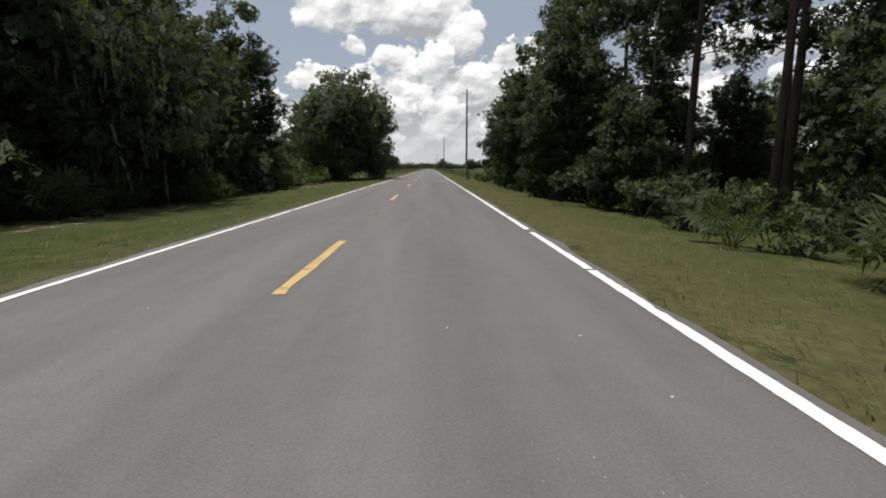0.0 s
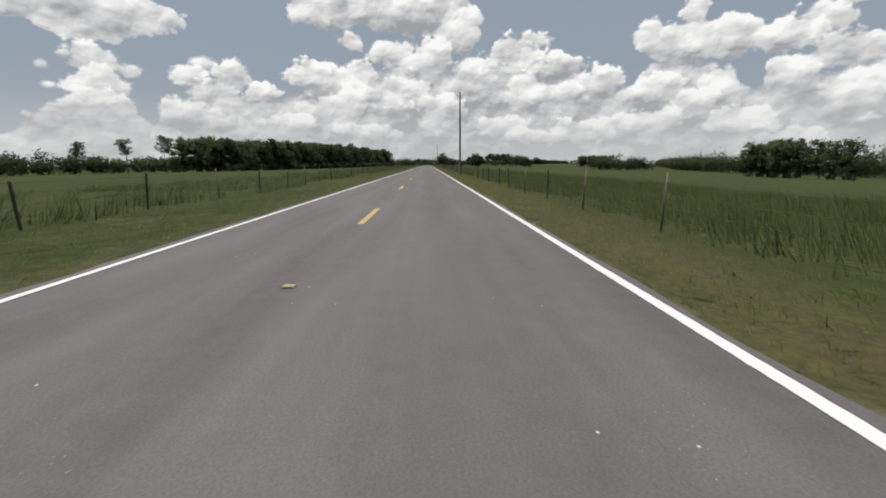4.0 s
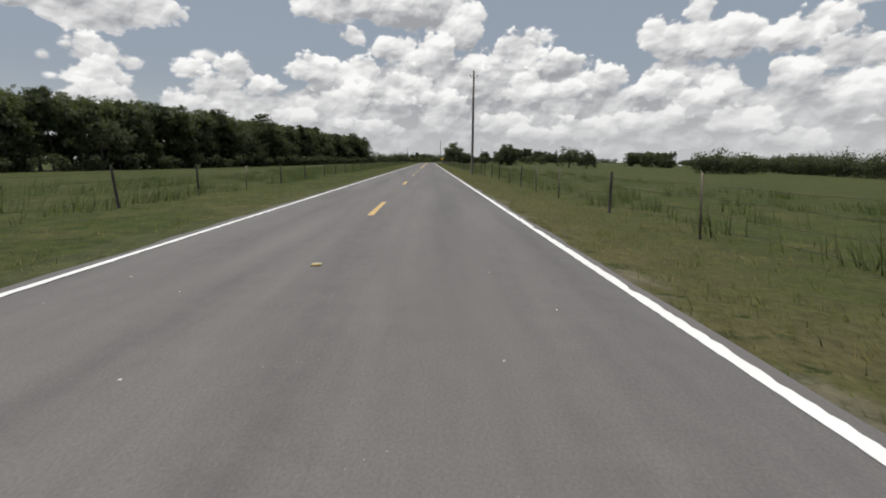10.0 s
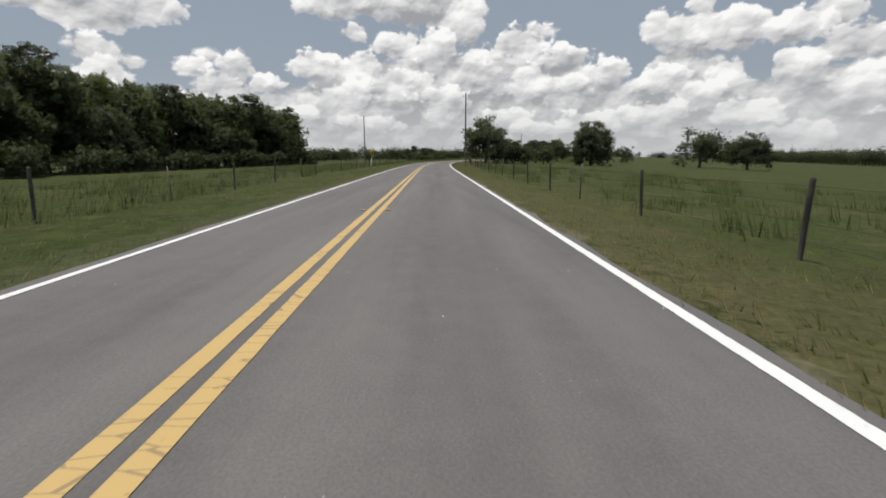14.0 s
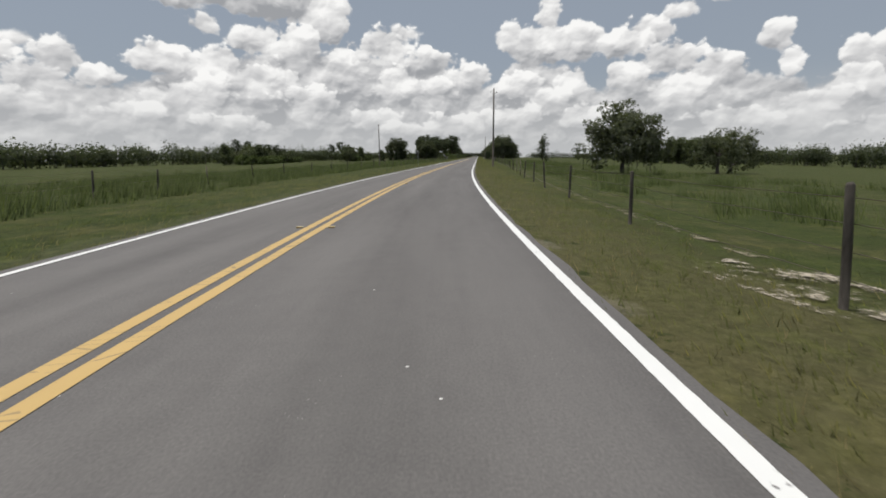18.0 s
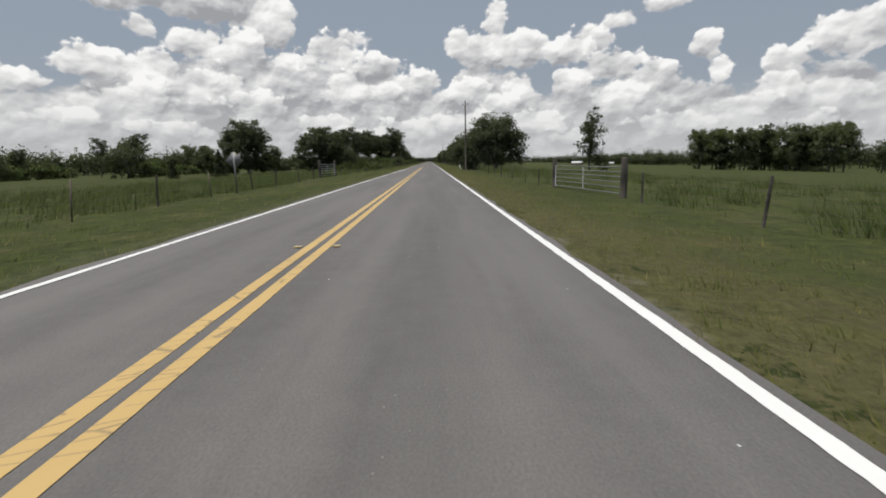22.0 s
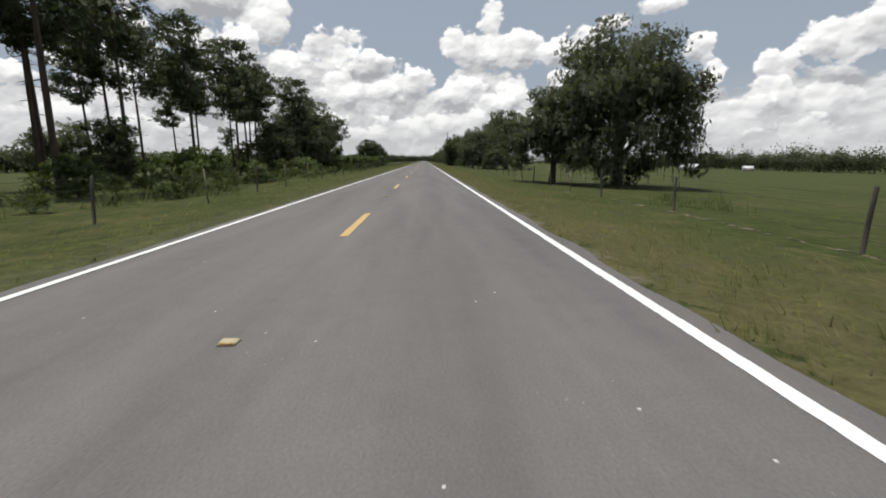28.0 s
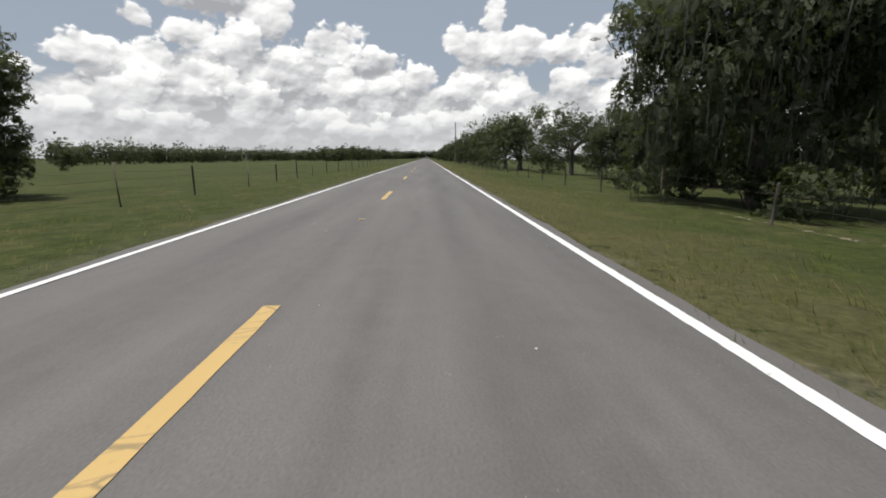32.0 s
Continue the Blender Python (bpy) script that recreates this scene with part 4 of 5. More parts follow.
far_oak = Kind(broadleaf("oak_tree", "dark round oak far along the road", 20, 10.0, 5.4, 1.5, 80, 30, 0.28, OAK_LEAF, 0.34, -0.5, puff=0.3), 10)
back_tree = Kind(broadleaf("broadleaf_tree", "dark-green broadleaf tree deep in the woods", 17, 11.5, 3.4, 1.0, 34, 16, 0.50, WOOD_LEAF, 0.18, -0.8, shell=0.4, limbs=4, puff=0.42), 11.5)
tall_pine = Kind(pine("pine_tree", "tall slash pine with a bare trunk and open crown", 21, 13.0, 3.1, 7.4, 36, 28, 0.31, 0.13), 13)
slim_pine = Kind(pine("pine_tree", "slim pine with tufted dark needles", 22, 11.0, 2.1, 5.6, 32, 26, 0.29, 0.105), 11)
young_pine = Kind(conifer("young_pine", "young bushy green pine among the palmettos", 23, 2.9, 1.25, 650, 0.22, PINE_LEAF, True))
cedar = Kind(conifer("cedar_tree", "dense dark conical cedar", 24, 3.9, 1.4, 1500, 0.17, CEDAR_LEAF), 3.9)
dense_bush = Kind(conifer("roadside_cedar", "dense dark rounded evergreen bush", 25, 3.1, 1.45, 2200, 0.17, CEDAR_LEAF, True))
bush = Kind(shrub("shrub", "leafy green roadside shrub", 31, 1.5, 1.2, 380, 0.16, SHRUB_LEAF))
dark_bush = Kind(shrub("shrub", "dark leafy undergrowth shrub", 32, 1.9, 1.4, 400, 0.19, SHADED_WOOD_LEAF))
scrub = Kind(shrub("scrub_bush", "tall scrubby green bush behind the fence", 35, 2.9, 1.8, 560, 0.25, SHRUB_LEAF))
palm = Kind(palmetto("saw_palmetto", "saw palmetto with stiff fan leaves", 33, 16, 1.15))
palm_b = Kind(palmetto("saw_palmetto", "low green saw palmetto clump", 34, 20, 0.95))

bend_oak = Kind(broadleaf("oak_tree", "leafy oak reaching over the edge of the road", 26, 9.2, 4.7, 2.4, 150, 54, 0.22, OAK_LEAF, 0.34, -0.3, 301, shell=0.5, puff=0.25), 9.2)
broad_oak = Kind(broadleaf("live_oak", "huge spreading live oak with a dense dark dome", 27, 10.4, 7.8, 1.5, 260, 44, 0.28, OAK_LEAF, 0.52, -0.4, 420, shell=0.6, puff=0.2), 10.4)

rng = random.Random(5)

# ---- woods beside the start ----
LEFT_WOOD = "trees of the wood on one side of the start"
for s, d, z, k in ((27.8, -9.4, 0.92, 1), (22.5, -10.0, 0.95, 0), (17, -9.4, 0.95, 1), (12, -9.0, 0.9, 1), (6, -9.6, 1.0, 0), (0, -9.4, 0.95, 1), (23, -14.5, 1.0, 1), (19, -14, 1.1, 0), (13, -14, 1.0, 1), (7, -14, 1.05, 0), (1, -14, 1.0, 1)):
    (near_tree, near_tree_b)[k].put(s, d, z, group=LEFT_WOOD)
for i in range(16):
    back_tree.put(rng.uniform(-8, 25), rng.uniform(-30, -18), rng.uniform(0.8, 1.05), group=LEFT_WOOD)
for s, d, z in ((31, -19, 0.62), (34, -17, 0.5), (37, -21, 0.62), (43, -26, 0.66), (38, -30, 0.7), (48, -30, 0.6), (33, -26, 0.55), (53, -24, 0.5), (58, -32, 0.6), (60, -27, 0.5), (64, -33, 0.6), (52, -22, 0.62), (50, -20.5, 0.6), (56, -24.5, 0.66), (44, -20, 0.55), (41, -15.5, 0.58), (45.5, -17, 0.6), (50, -14.5, 0.58), (38, -17.5, 0.62), (36, -15, 0.55), (47.5, -15.8, 0.68), (52, -17.5, 0.74), (56, -19.5, 0.78), (49, -18.5, 0.74)):
    wood_tree.put(s, d, z, group=LEFT_WOOD)
for i in range(9):
    dark_bush.put(-4 + 4.2 * i, -8.2 - rng.random(), rng.uniform(0.8, 1.3))
moss_oak.put(15.5, -11.5, 0.86, 40)
for i in range(26):
    (palm, palm_b)[i % 2].put(rng.uniform(2, 38), rng.uniform(-9.4, -7.2), rng.uniform(0.75, 1.25))
for i in range(16):
    (palm, palm_b)[i % 2].put(rng.uniform(29, 40), rng.uniform(-13, -7.6), rng.uniform(0.9, 1.4))
for i in range(30):
    (palm, palm_b)[i % 2].put(rng.uniform(31, 43), rng.uniform(-14.5, -8.6), rng.uniform(1.35, 1.8))
# dark bushes stand in for the shade under the oaks
for s, d, z in ((45.5, -10.5, 1.0), (48.5, -9.6, 0.9), (44.0, -12.5, 1.2), (49.5, -12, 1.1), (55, -10.5, 0.9)):
    dark_bush.put(s, d, z)
round_oak.put(46.8, -7.0, 0.93, 0, 1.06)
round_oak.put(57.6, -8.8, 0.84, 130)
# oak added out of sight behind the first to shade the verge
field_oak.put(51.6, -8.6, 0.9, 70)
field_oak.put(62.6, -13.0, 0.95, 120)
# trees and bushes added to deepen the shade on this side
for s, d, z in ((60.5, -11.5, 0.8), (64.0, -14.5, 0.72), (57.0, -13.5, 0.85), (66.0, -19.0, 0.66)):
    near_tree.put(s, d, z, group=LEFT_WOOD)
for s, d, z in ((59.0, -10.4, 0.8), (61.5, -12.6, 1.0), (57.5, -11.0, 0.9)):
    dark_bush.put(s, d, z)
RIGHT_WOOD = "trees of the wood on the other side of the start"
for s, d, z, k in ((45.0, 8.2, 0.82, 0), (41.0, 8.6, 0.86, 1), (37, 7.6, 0.8, 1), (33, 8.0, 0.86, 0), (29, 7.2, 0.8, 1), (25, 7.8, 0.74, 0), (20.5, 7.0, 0.76, 1), (15.5, 7.6, 0.42, 0), (39, 12, 0.8, 1), (32, 12.5, 0.84, 0), (25, 13, 0.8, 0), (18, 12.5, 0.55, 1), (9.2, 11.8, 0.82, 0), (13.4, 14.6, 0.95, 1), (7.2, 9.6, 0.5, 0), (10.6, 16.0, 1.0, 0)):
    (near_tree, near_tree_b)[k].put(s, d, z, group=RIGHT_WOOD)
for i in range(8):
    back_tree.put(rng.uniform(6, 44), rng.uniform(18, 28), rng.uniform(0.55, 0.75), group=RIGHT_WOOD)
for s, d, z in ((13.5, 11.1, 1.0), (17.8, 10.8, 1.05), (22, 11.2, 1.1), (27, 12.0, 1.1), (30.5, 11, 1.1), (34.5, 11.4, 1.05), (40, 11.5, 1.05), (11, 12.4, 1.1), (20, 16, 1.0), (29, 17, 1.05), (15, 12.6, 1.1)):
    (slim_pine, tall_pine)[int(s) % 2].put(s, d, z, group=RIGHT_WOOD)
for i in range(13):
    dark_bush.put(4 + 3.2 * i, 6.9 + rng.random() * 0.6, rng.uniform(0.5, 0.8) * (0.6 if i < 3 else 1.0))
    dark_bush.put(5.5 + 3.2 * i, 8.8 + rng.random() * 1.4, rng.uniform(0.9, 1.3) * (0.55 if i < 4 else 1.0))
for s, d, z in ((7.6, 6.2, 0.9), (4.6, 6.3, 1.1), (44.8, 5.8, 0.9), (43.2, 6.2, 0.8)):
    palm.put(s, d, z)

# ---- woods across the first pasture ----
FIELD_WOOD = "trees of the wood beyond the pasture"
front = ((244, -80), (275, -58), (309, -47), (350, -38), (430, -33), (440, -42))
for (s0, d0), (s1, d1) in zip(front, front[1:]):
    n = int(math.hypot(s1 - s0, d1 - d0) / 3.0)
    for i in range(n):
        k = (i + rng.random() * 0.6) / n
        s, d = s0 + (s1 - s0) * k, d0 + (d1 - d0) * k
        (wood_tree, wood_tree_b, wood_tree, slim_pine, wood_tree_b, far_oak)[i % 6].put(s, d - rng.random() * 2.5, rng.uniform(0.88, 1.04), group=FIELD_WOOD)
        back_tree.put(s + rng.uniform(-2, 2), d - 4 - rng.random() * 3, rng.uniform(0.98, 1.1), group=FIELD_WOOD)
        back_tree.put(s + rng.uniform(-2, 2), d - 9 - rng.random() * 4, rng.uniform(1.0, 1.16), group=FIELD_WOOD)
        dark_bush.put(s + rng.uniform(-2, 2), d + 2.2 + rng.random(), rng.uniform(0.9, 1.5))
for s, d, z in ((222, -96, 0.7), (208, -102, 0.6), (230, -88, 0.8)):
    tall_pine.put(s, d, z)

# ---- oaks inside the bend ----
bend_oak.put(430.2, 6.9, 1.0, 15)
moss_oak.put(439.2, 9.8, 0.58)
bend_oak.put(435.0, 12.5, 0.52)
bend_oak.put(443.5, 11.5, 0.52)
field_oak.put(438.5, 14.5, 0.46)
field_oak.put(445.5, 18.5, 0.5)
wood_tree.put(432.5, 14.5, 0.3)
round_oak.put(452.0, 29.0, 0.92)
far_oak.put(481.0, 57.0, 1.0)
field_oak.put(470.0, 66.0, 0.95)
dark_bush.put(431.5, 8.6, 0.8)
dark_bush.put(436.0, 10.8, 0.8)
field_oak.put(494.5, 17.8, 0.90, 200)
far_oak.put(507.0, 33.0, 0.5)
far_oak.put(514.0, 38.0, 0.55)

# ---- along the last straight, one side ----
SIDE_WOOD = "trees of the wood standing in the far pasture"
for i in range(34):
    (wood_tree, back_tree, wood_tree_b)[i % 3].put(rng.uniform(690, 742), rng.uniform(92, 138), rng.uniform(0.82, 1.04), group=SIDE_WOOD)
for i in range(16):
    back_tree.put(rng.uniform(212, 262), rng.uniform(122, 140), rng.uniform(0.7, 0.95), group=SIDE_WOOD)
thin_tree.put(660.5, 31.5, 1.0, 60)
dark_bush.put(658, 33, 0.9)
dense_bush.put(638.6, 7.0, 1.0)
moss_oak.put(668.6, 14.8, 1.04, 200, 1.16)
broad_oak.put(718.5, 16.0, 1.02, 10)
round_oak.put(731.0, 12.0, 0.9)
round_oak.put(724.0, 21.5, 0.85)
field_oak.put(741.0, 11.0, 0.95)
round_oak.put(752.0, 12.0, 0.8)
for s, d, z in ((712, 9.0, 1.1), (716, 11.5, 0.9), (719, 9.6, 0.8), (726, 12.0, 1.0), (730, 9.2, 0.9), (735, 10.0, 1.0), (715, 14, 0.9)):
    palm.put(s, d, z)
field_oak.put(788.5, 14.0, 0.78, 140)
bend_oak.put(812.5, 9.2, 0.62, 80)
moss_oak.put(811.5, 13.0, 0.80, 200, 1.30)
dark_bush.put(809.5, 11.6, 0.7)
dark_bush.put(813.0, 14.8, 0.75)
round_oak.put(878.0, 17.2, 1.08, 50)
moss_oak.put(872.5, 12.2, 0.84, 300)
field_oak.put(866.5, 13.5, 0.55)
field_oak.put(878.2, 10.6, 0.6, 30)
field_oak.put(911.0, 15.5, 0.45, 20)
moss_oak.put(915.3, 10.9, 0.72, 140)
moss_oak.put(951.0, 12.2, 0.78, 60, 1.45)
palm.put(902.8, 11.4, 1.7)
palm_b.put(903.4, 11.9, 1.7)
for s, d, z, k in ((924, 15.0, 0.86, 0), (932, 14.2, 0.8, 1), (941, 16.5, 0.8, 0), (958, 20.5, 0.8, 0), (967, 20.5, 0.75, 0), (976, 19.0, 0.7, 1), (986, 16.5, 0.75, 0), (997, 13.2, 0.86, 0), (1008, 13.0, 0.8, 1), (1020, 12.6, 0.84, 0), (1034, 12.2, 0.8, 0), (1050, 12.4, 0.84, 1), (1068, 12.0, 0.8, 0), (1090, 12.0, 0.85, 0)):
    (far_oak if s > 980 else (round_oak, moss_oak)[k]).put(s, d, z)
for i in range(12):
    dark_bush.put(924 + 3.2 * i, 10.2 + rng.random(), rng.uniform(0.45, 0.8))
for s, d, z in ((906.0, 8.4, 1.0), (907.8, 8.0, 0.8), (905.2, 9.8, 0.9)):
    palm.put(s, d, z)
for s, d, z in ((643.6, 8.4, 0.45), (645.2, 7.7, 0.32), (646.5, 9.6, 0.5), (642.6, 7.6, 0.4), (641.4, 8.2, 0.6), (652, 10.5, 0.35)):
    bush.put(s, d, z)
for s, d, z in ((652.0, 10.6, 0.13), (650.5, 9.6, 0.12), (654.5, 13.0, 0.16)):
    dense_bush.put(s, d, z, label="low dark evergreen sprout in the pasture")

# ---- along the last straight, the other side ----
round_oak.put(665.0, -34.0, 0.98)
wood_tree.put(674.0, -32.0, 0.85)
wood_tree.put(664.0, -41.0, 0.75)
round_oak.put(669.5, -21.0, 1.02, None, 0.84)
field_oak.put(677.0, -19.0, 0.85)
cedar.put(645.0, -31.0, 1.0)
cedar.put(639.0, -35.0, 0.6)
tall_pine.put(701.5, -27.5, 0.76)
slim_pine.put(703.0, -28.6, 0.8)
for i in range(30):
    k = rng.random()
    (wood_tree, tall_pine, wood_tree_b, slim_pine)[i % 4].put(738 + 52 * k, -24 + 9 * k - rng.random() * 14, rng.uniform(0.72, 0.92) * (1 if i % 2 else 0.72))
for i in range(34):
    (wood_tree, back_tree, scrub)[i % 3].put(rng.uniform(696, 750), rng.uniform(-46, -22), rng.uniform(0.34, 0.46) if i % 3 < 2 else 1.1)
tall_pine.put(747.0, -43.5, 0.82)
for i in range(26):
    young_pine.put(rng.uniform(688, 742), rng.uniform(-42, -14), rng.uniform(0.7, 1.25))
for i in range(20):
    (wood_tree, back_tree, wood_tree_b, scrub)[i % 4].put(rng.uniform(774, 852), rng.uniform(-38, -15), rng.uniform(0.28, 0.42) if i % 4 < 3 else 0.9)
PINES = "pines of the roadside plantation"
for i in range(46):
    s, d, z = rng.uniform(770, 846), rng.uniform(-38, -11.5), rng.uniform(0.8, 1.12)
    if i % 4 < 3 or s > 820:
        (tall_pine, slim_pine)[i % 2].put(s, d, z, group=PINES)
slim_pine.put(838.5, -18.0, 0.95, group=PINES)
round_oak.put(847.5, -14.6, 0.95, 90)
moss_oak.put(839.5, -14.5, 0.72)
slim_pine.put(841, -20, 0.95, group=PINES)
for s, d, z, k in ((936, -48.5, 1.0, 0), (930, -24.0, 0.98, 0), (935, -32, 0.76, 1), (926, -36, 0.7, 1), (941, -27, 0.8, 1), (905, -46, 0.7, 1), (915, -52, 0.75, 0), (958, -36, 0.85, 0), (953, -40, 0.72, 1), (990, -62, 0.8, 0)):
    (tall_pine, wood_tree_b)[k].put(s, d, z * (1, 0.72)[k])
round_oak.put(945.5, -17.6, 0.84)
round_oak.put(951.0, -15.5, 0.7)
wood_tree.put(972.0, -33.0, 1.0)
tall_pine.put(967.0, -34.0, 0.85)
wood_tree.put(1010.0, -53.0, 0.45)
for i in range(44):
    (palm, palm_b, bush)[i % 3].put(rng.uniform(646, 672) if i < 34 else rng.uniform(672, 700), rng.uniform(-13.5, -7.6), rng.uniform(1.0, 1.7))
for i in range(60):
    (bush, palm_b, young_pine, scrub)[i % 4].put(rng.uniform(700, 770), rng.uniform(-16, -7.2), rng.uniform(0.5, 1.1))
for i in range(46):
    (palm, bush, palm_b)[i % 3].put(rng.uniform(770, 850), rng.uniform(-13, -7.2), rng.uniform(0.6, 1.15))
for i in range(90):
    (bush, palm_b, bush, scrub, palm)[i % 5].put(rng.uniform(772, 850), -7.8 - 12 * rng.random() ** 1.2, rng.uniform(0.6, 1.0) * (0.7 if i % 5 == 3 else 1))
for i in range(110):
    (scrub, bush, scrub, palm_b, scrub, young_pine)[i % 6].put(rng.uniform(852, 902), -8.6 - 22 * rng.random() ** 1.2, rng.uniform(0.6, 0.95))
for i in range(110):
    (bush, palm_b, dark_bush, scrub)[i % 4].put(rng.uniform(896, 950), -10.5 - 24 * rng.random() ** 1.1, rng.uniform(0.75, 1.15) * (0.8 if i % 4 == 3 else 1))
for i in range(40):
    (scrub, dark_bush)[i % 2].put(rng.uniform(880, 950), rng.uniform(-52, -28), rng.uniform(0.8, 1.1))

# ---- belts of trees in the distance ----
far_woods("far_woods_east", "distant dark belt of trees beyond the pasture", ((-60, 230, 330, 205, 40, 9.5, 4.5), (330, 230, 620, 190, 40, 9, 4.5), (480, 110, 560, 150, 30, 8, 4.5), (560, 190, 1250, 240, 40, 9, 5), (1250, 240, 1900, 290, 40, 10, 8)), 41)
far_woods("far_woods_west", "distant low belt of trees beyond the fields", ((185, -128, 330, -112, 30, 6.5, 4.5), (-60, -190, 230, -150, 40, 7, 4.5), (440, -170, 1000, -130, 40, 9.5, 4.5), (1000, -140, 1500, -90, 40, 9, 5.5)), 42)
far_woods("far_woods_ahead", "distant trees closing the view along the road", ((1110, 10, 1500, 12, 14, 8, 6), (1180, -40, 1500, -12, 30, 8, 4.5), (1500, -160, 1500, -5, 30, 11, 5.5), (1405, -16, 1405, 16, 12, 9, 2.5), (1500, 5, 1500, 200, 30, 11, 5.5)), 43)
FIELD_EDGE = "trees along the far edge of the fields"
for s0, d0, s1, d1, n, lo, hi in ((590, -70, 700, -94, 34, 0.42, 0.6), (660, -54, 720, -62, 12, 0.5, 0.72)):
    for i in range(n):
        k = rng.random()
        (wood_tree, back_tree, tall_pine, wood_tree_b, far_oak)[i % 5].put(s0 + (s1 - s0) * k, d0 + (d1 - d0) * k - rng.random() * 12, rng.uniform(lo, hi), group=FIELD_EDGE)
        scrub.put(s0 + (s1 - s0) * k, d0 + (d1 - d0) * k + rng.uniform(-2, 3), rng.uniform(0.8, 1.2))

# ---- utility poles ----
def utility_pole(height, label, line=True):
    ob = thing("utility_pole", label, "utility pole", "utility poles along the road")
    v, f = tube([(0, 0, -0.4), (0, 0, height * 0.5), (0, 0, height)], (0.104, 0.092, 0.072), 14)
    shaft = part("pole", mesh_of("pole", v, f, POLE_WOOD, smooth=True), ob)
    v, f = tube([(0, -0.07, height - 0.12), (0, -0.16, height - 0.02), (0, -0.16, height + 0.12)], (0.02, 0.025, 0.04), 8)
    part("insulator", mesh_of("insulator", v, f, SIGN_WHITE), shaft, "pale pin insulator")
    if line:
        bar = part("bracket", mesh_of("bracket", *tube([(-0.30, -0.10, height - 0.42), (0, -0.09, height - 0.55), (0.30, -0.10, height - 0.42)], (0.018, 0.022, 0.018), 6), STEEL), ob, "short steel bracket")
        for x in (-0.30, 0.30):
            part("insulator", mesh_of("insulator", *tube([(x, -0.10, height - 0.44), (x, -0.10, height - 0.36), (x, -0.10, height - 0.28)], (0.02, 0.05, 0.03), 8), SIGN_BACK), bar, "dark pin insulator")
    v, f = box(0.05, 0.02, 0.10, (0, -0.105, 1.75))
    part("tag", mesh_of("tag", v, f, STEEL), shaft, "small metal tag")
    return ob


pole = Kind(utility_pole(8.4, "tall weathered wooden utility pole in the verge"))
for s, d, z in ((46.4, 4.7, 1.0), (112.6, 4.4, 0.97), (250.6, 4.7, 1.0), (386.2, 4.6, 0.98), (500.6, 5.0, 1.02), (632.6, 6.0, 1.03), (776.8, 6.9, 1.0), (906.0, 7.0, 1.0), (1034, 7.0, 1.0)):
    pole.put(s, d, z, 0, lift=0.0)
bare_pole = Kind(utility_pole(8.4, "bare grey wooden guy pole across the road", False))
for s, d, z in ((389.6, -7.8, 0.74), (505.5, -9.2, 0.86)):
    bare_pole.put(s, d, z, 0, lift=0.0)


# ---- fences ----
def post_mesh(kind):
    if kind == "wood":
        return mesh_of("fence_post", *tube([(0, 0, -0.3), (0.006, 0, 0.5), (0, 0.004, 0.95), (0, 0, 0.97)], (0.035, 0.034, 0.032, 0.022), 8), POST_WOOD)
    return mesh_of("steel_post", *join(box(0.034, 0.008, 1.35, (0, 0, 0.375)), box(0.008, 0.030, 1.35, (0, 0.019, 0.375)), box(0.05, 0.006, 0.12, (0, 0.0, 0.02))), WIRE)


POSTS = {k: post_mesh(k) for k in ("wood", "steel")}


def fence(label, track, gap, seed, skip=()):
    """Posts and four wires along a track of (chainage, offset)."""
    r = random.Random(seed)
    ob = thing("wire_fence", label, "fence", "pasture fences")
    at = lambda s: float(np.interp(s, [p[0] for p in track], [p[1] for p in track]))
    s, runs, tops = track[0][0], [[]], []
    while s < track[-1][0]:
        if any(a < s < b for a, b in skip):
            s = next(b for a, b in skip if a < s < b)
            runs.append([])
            continue
        d = at(s) + r.uniform(-0.06, 0.06)
        k = "steel" if r.random() < 0.35 else "wood"
        p = new("post", POSTS[k])
        p.parent = ob
        p.matrix_basis = Matrix.Translation(land(s, d)) @ pose(0, 0, 0, r.uniform(-4, 4), r.uniform(-4, 4), r.uniform(0, 360)) @ Matrix.Diagonal((1, 1, r.uniform(0.92, 1.08), 1))
        runs[-1].append((s, d))
        s += gap * r.uniform(0.85, 1.15)
    for z in (0.24, 0.46, 0.68, 0.88):
        pieces = []
        for run in runs:
            if len(run) < 2:
                continue
            pts = []
            for (s0, d0), (s1, d1) in zip(run, run[1:]):
                pts.append(land(s0, d0, z))
                pts.append(land((s0 + s1) / 2, (d0 + d1) / 2, z - 0.025))
            pts.append(land(*run[-1], z))
            pieces.append(tube(pts, [0.0035] * len(pts), 3, False))
        if pieces:
            part("wire", mesh_of("wire", *join(*pieces), WIRE), ob)
    return ob


fence("weathered post and barbed wire fence along the pasture", ((44.5, 4.9), (60, 5.3), (230, 5.5), (330, 5.4), (400, 5.6), (416, 5.0)), 4.0, 1, ((188.5, 193.5),))
fence("post and barbed wire fence round the inside of the bend", ((418, 4.3), (430, 4.6), (450, 5.1), (470, 5.8), (500, 6.9), (545, 7.6), (586, 7.8)), 5.0, 2)
fence("post and wire fence beside the open pasture", ((595.5, 7.2), (615, 7.3), (632, 7.2), (641, 6.5), (642.4, 6.3), (648, 6.9), (660, 7.6), (690, 7.9), (740, 7.7), (800, 7.6), (815, 8.2), (835, 9.6), (862, 8.6), (905, 8.2), (960, 8.4), (1060, 8.4)), 4.8, 3)
fence("weathered post and wire fence with tall grass at its foot", ((64, -6.6), (120, -6.4), (202, -6.6), (207, -6.6), (330, -6.3), (400, -6.6), (430, -8.0), (470, -10.5), (512, -7.4), (580, -7.2), (613, -7.6)), 4.3, 4, ((201.5, 208.0),))
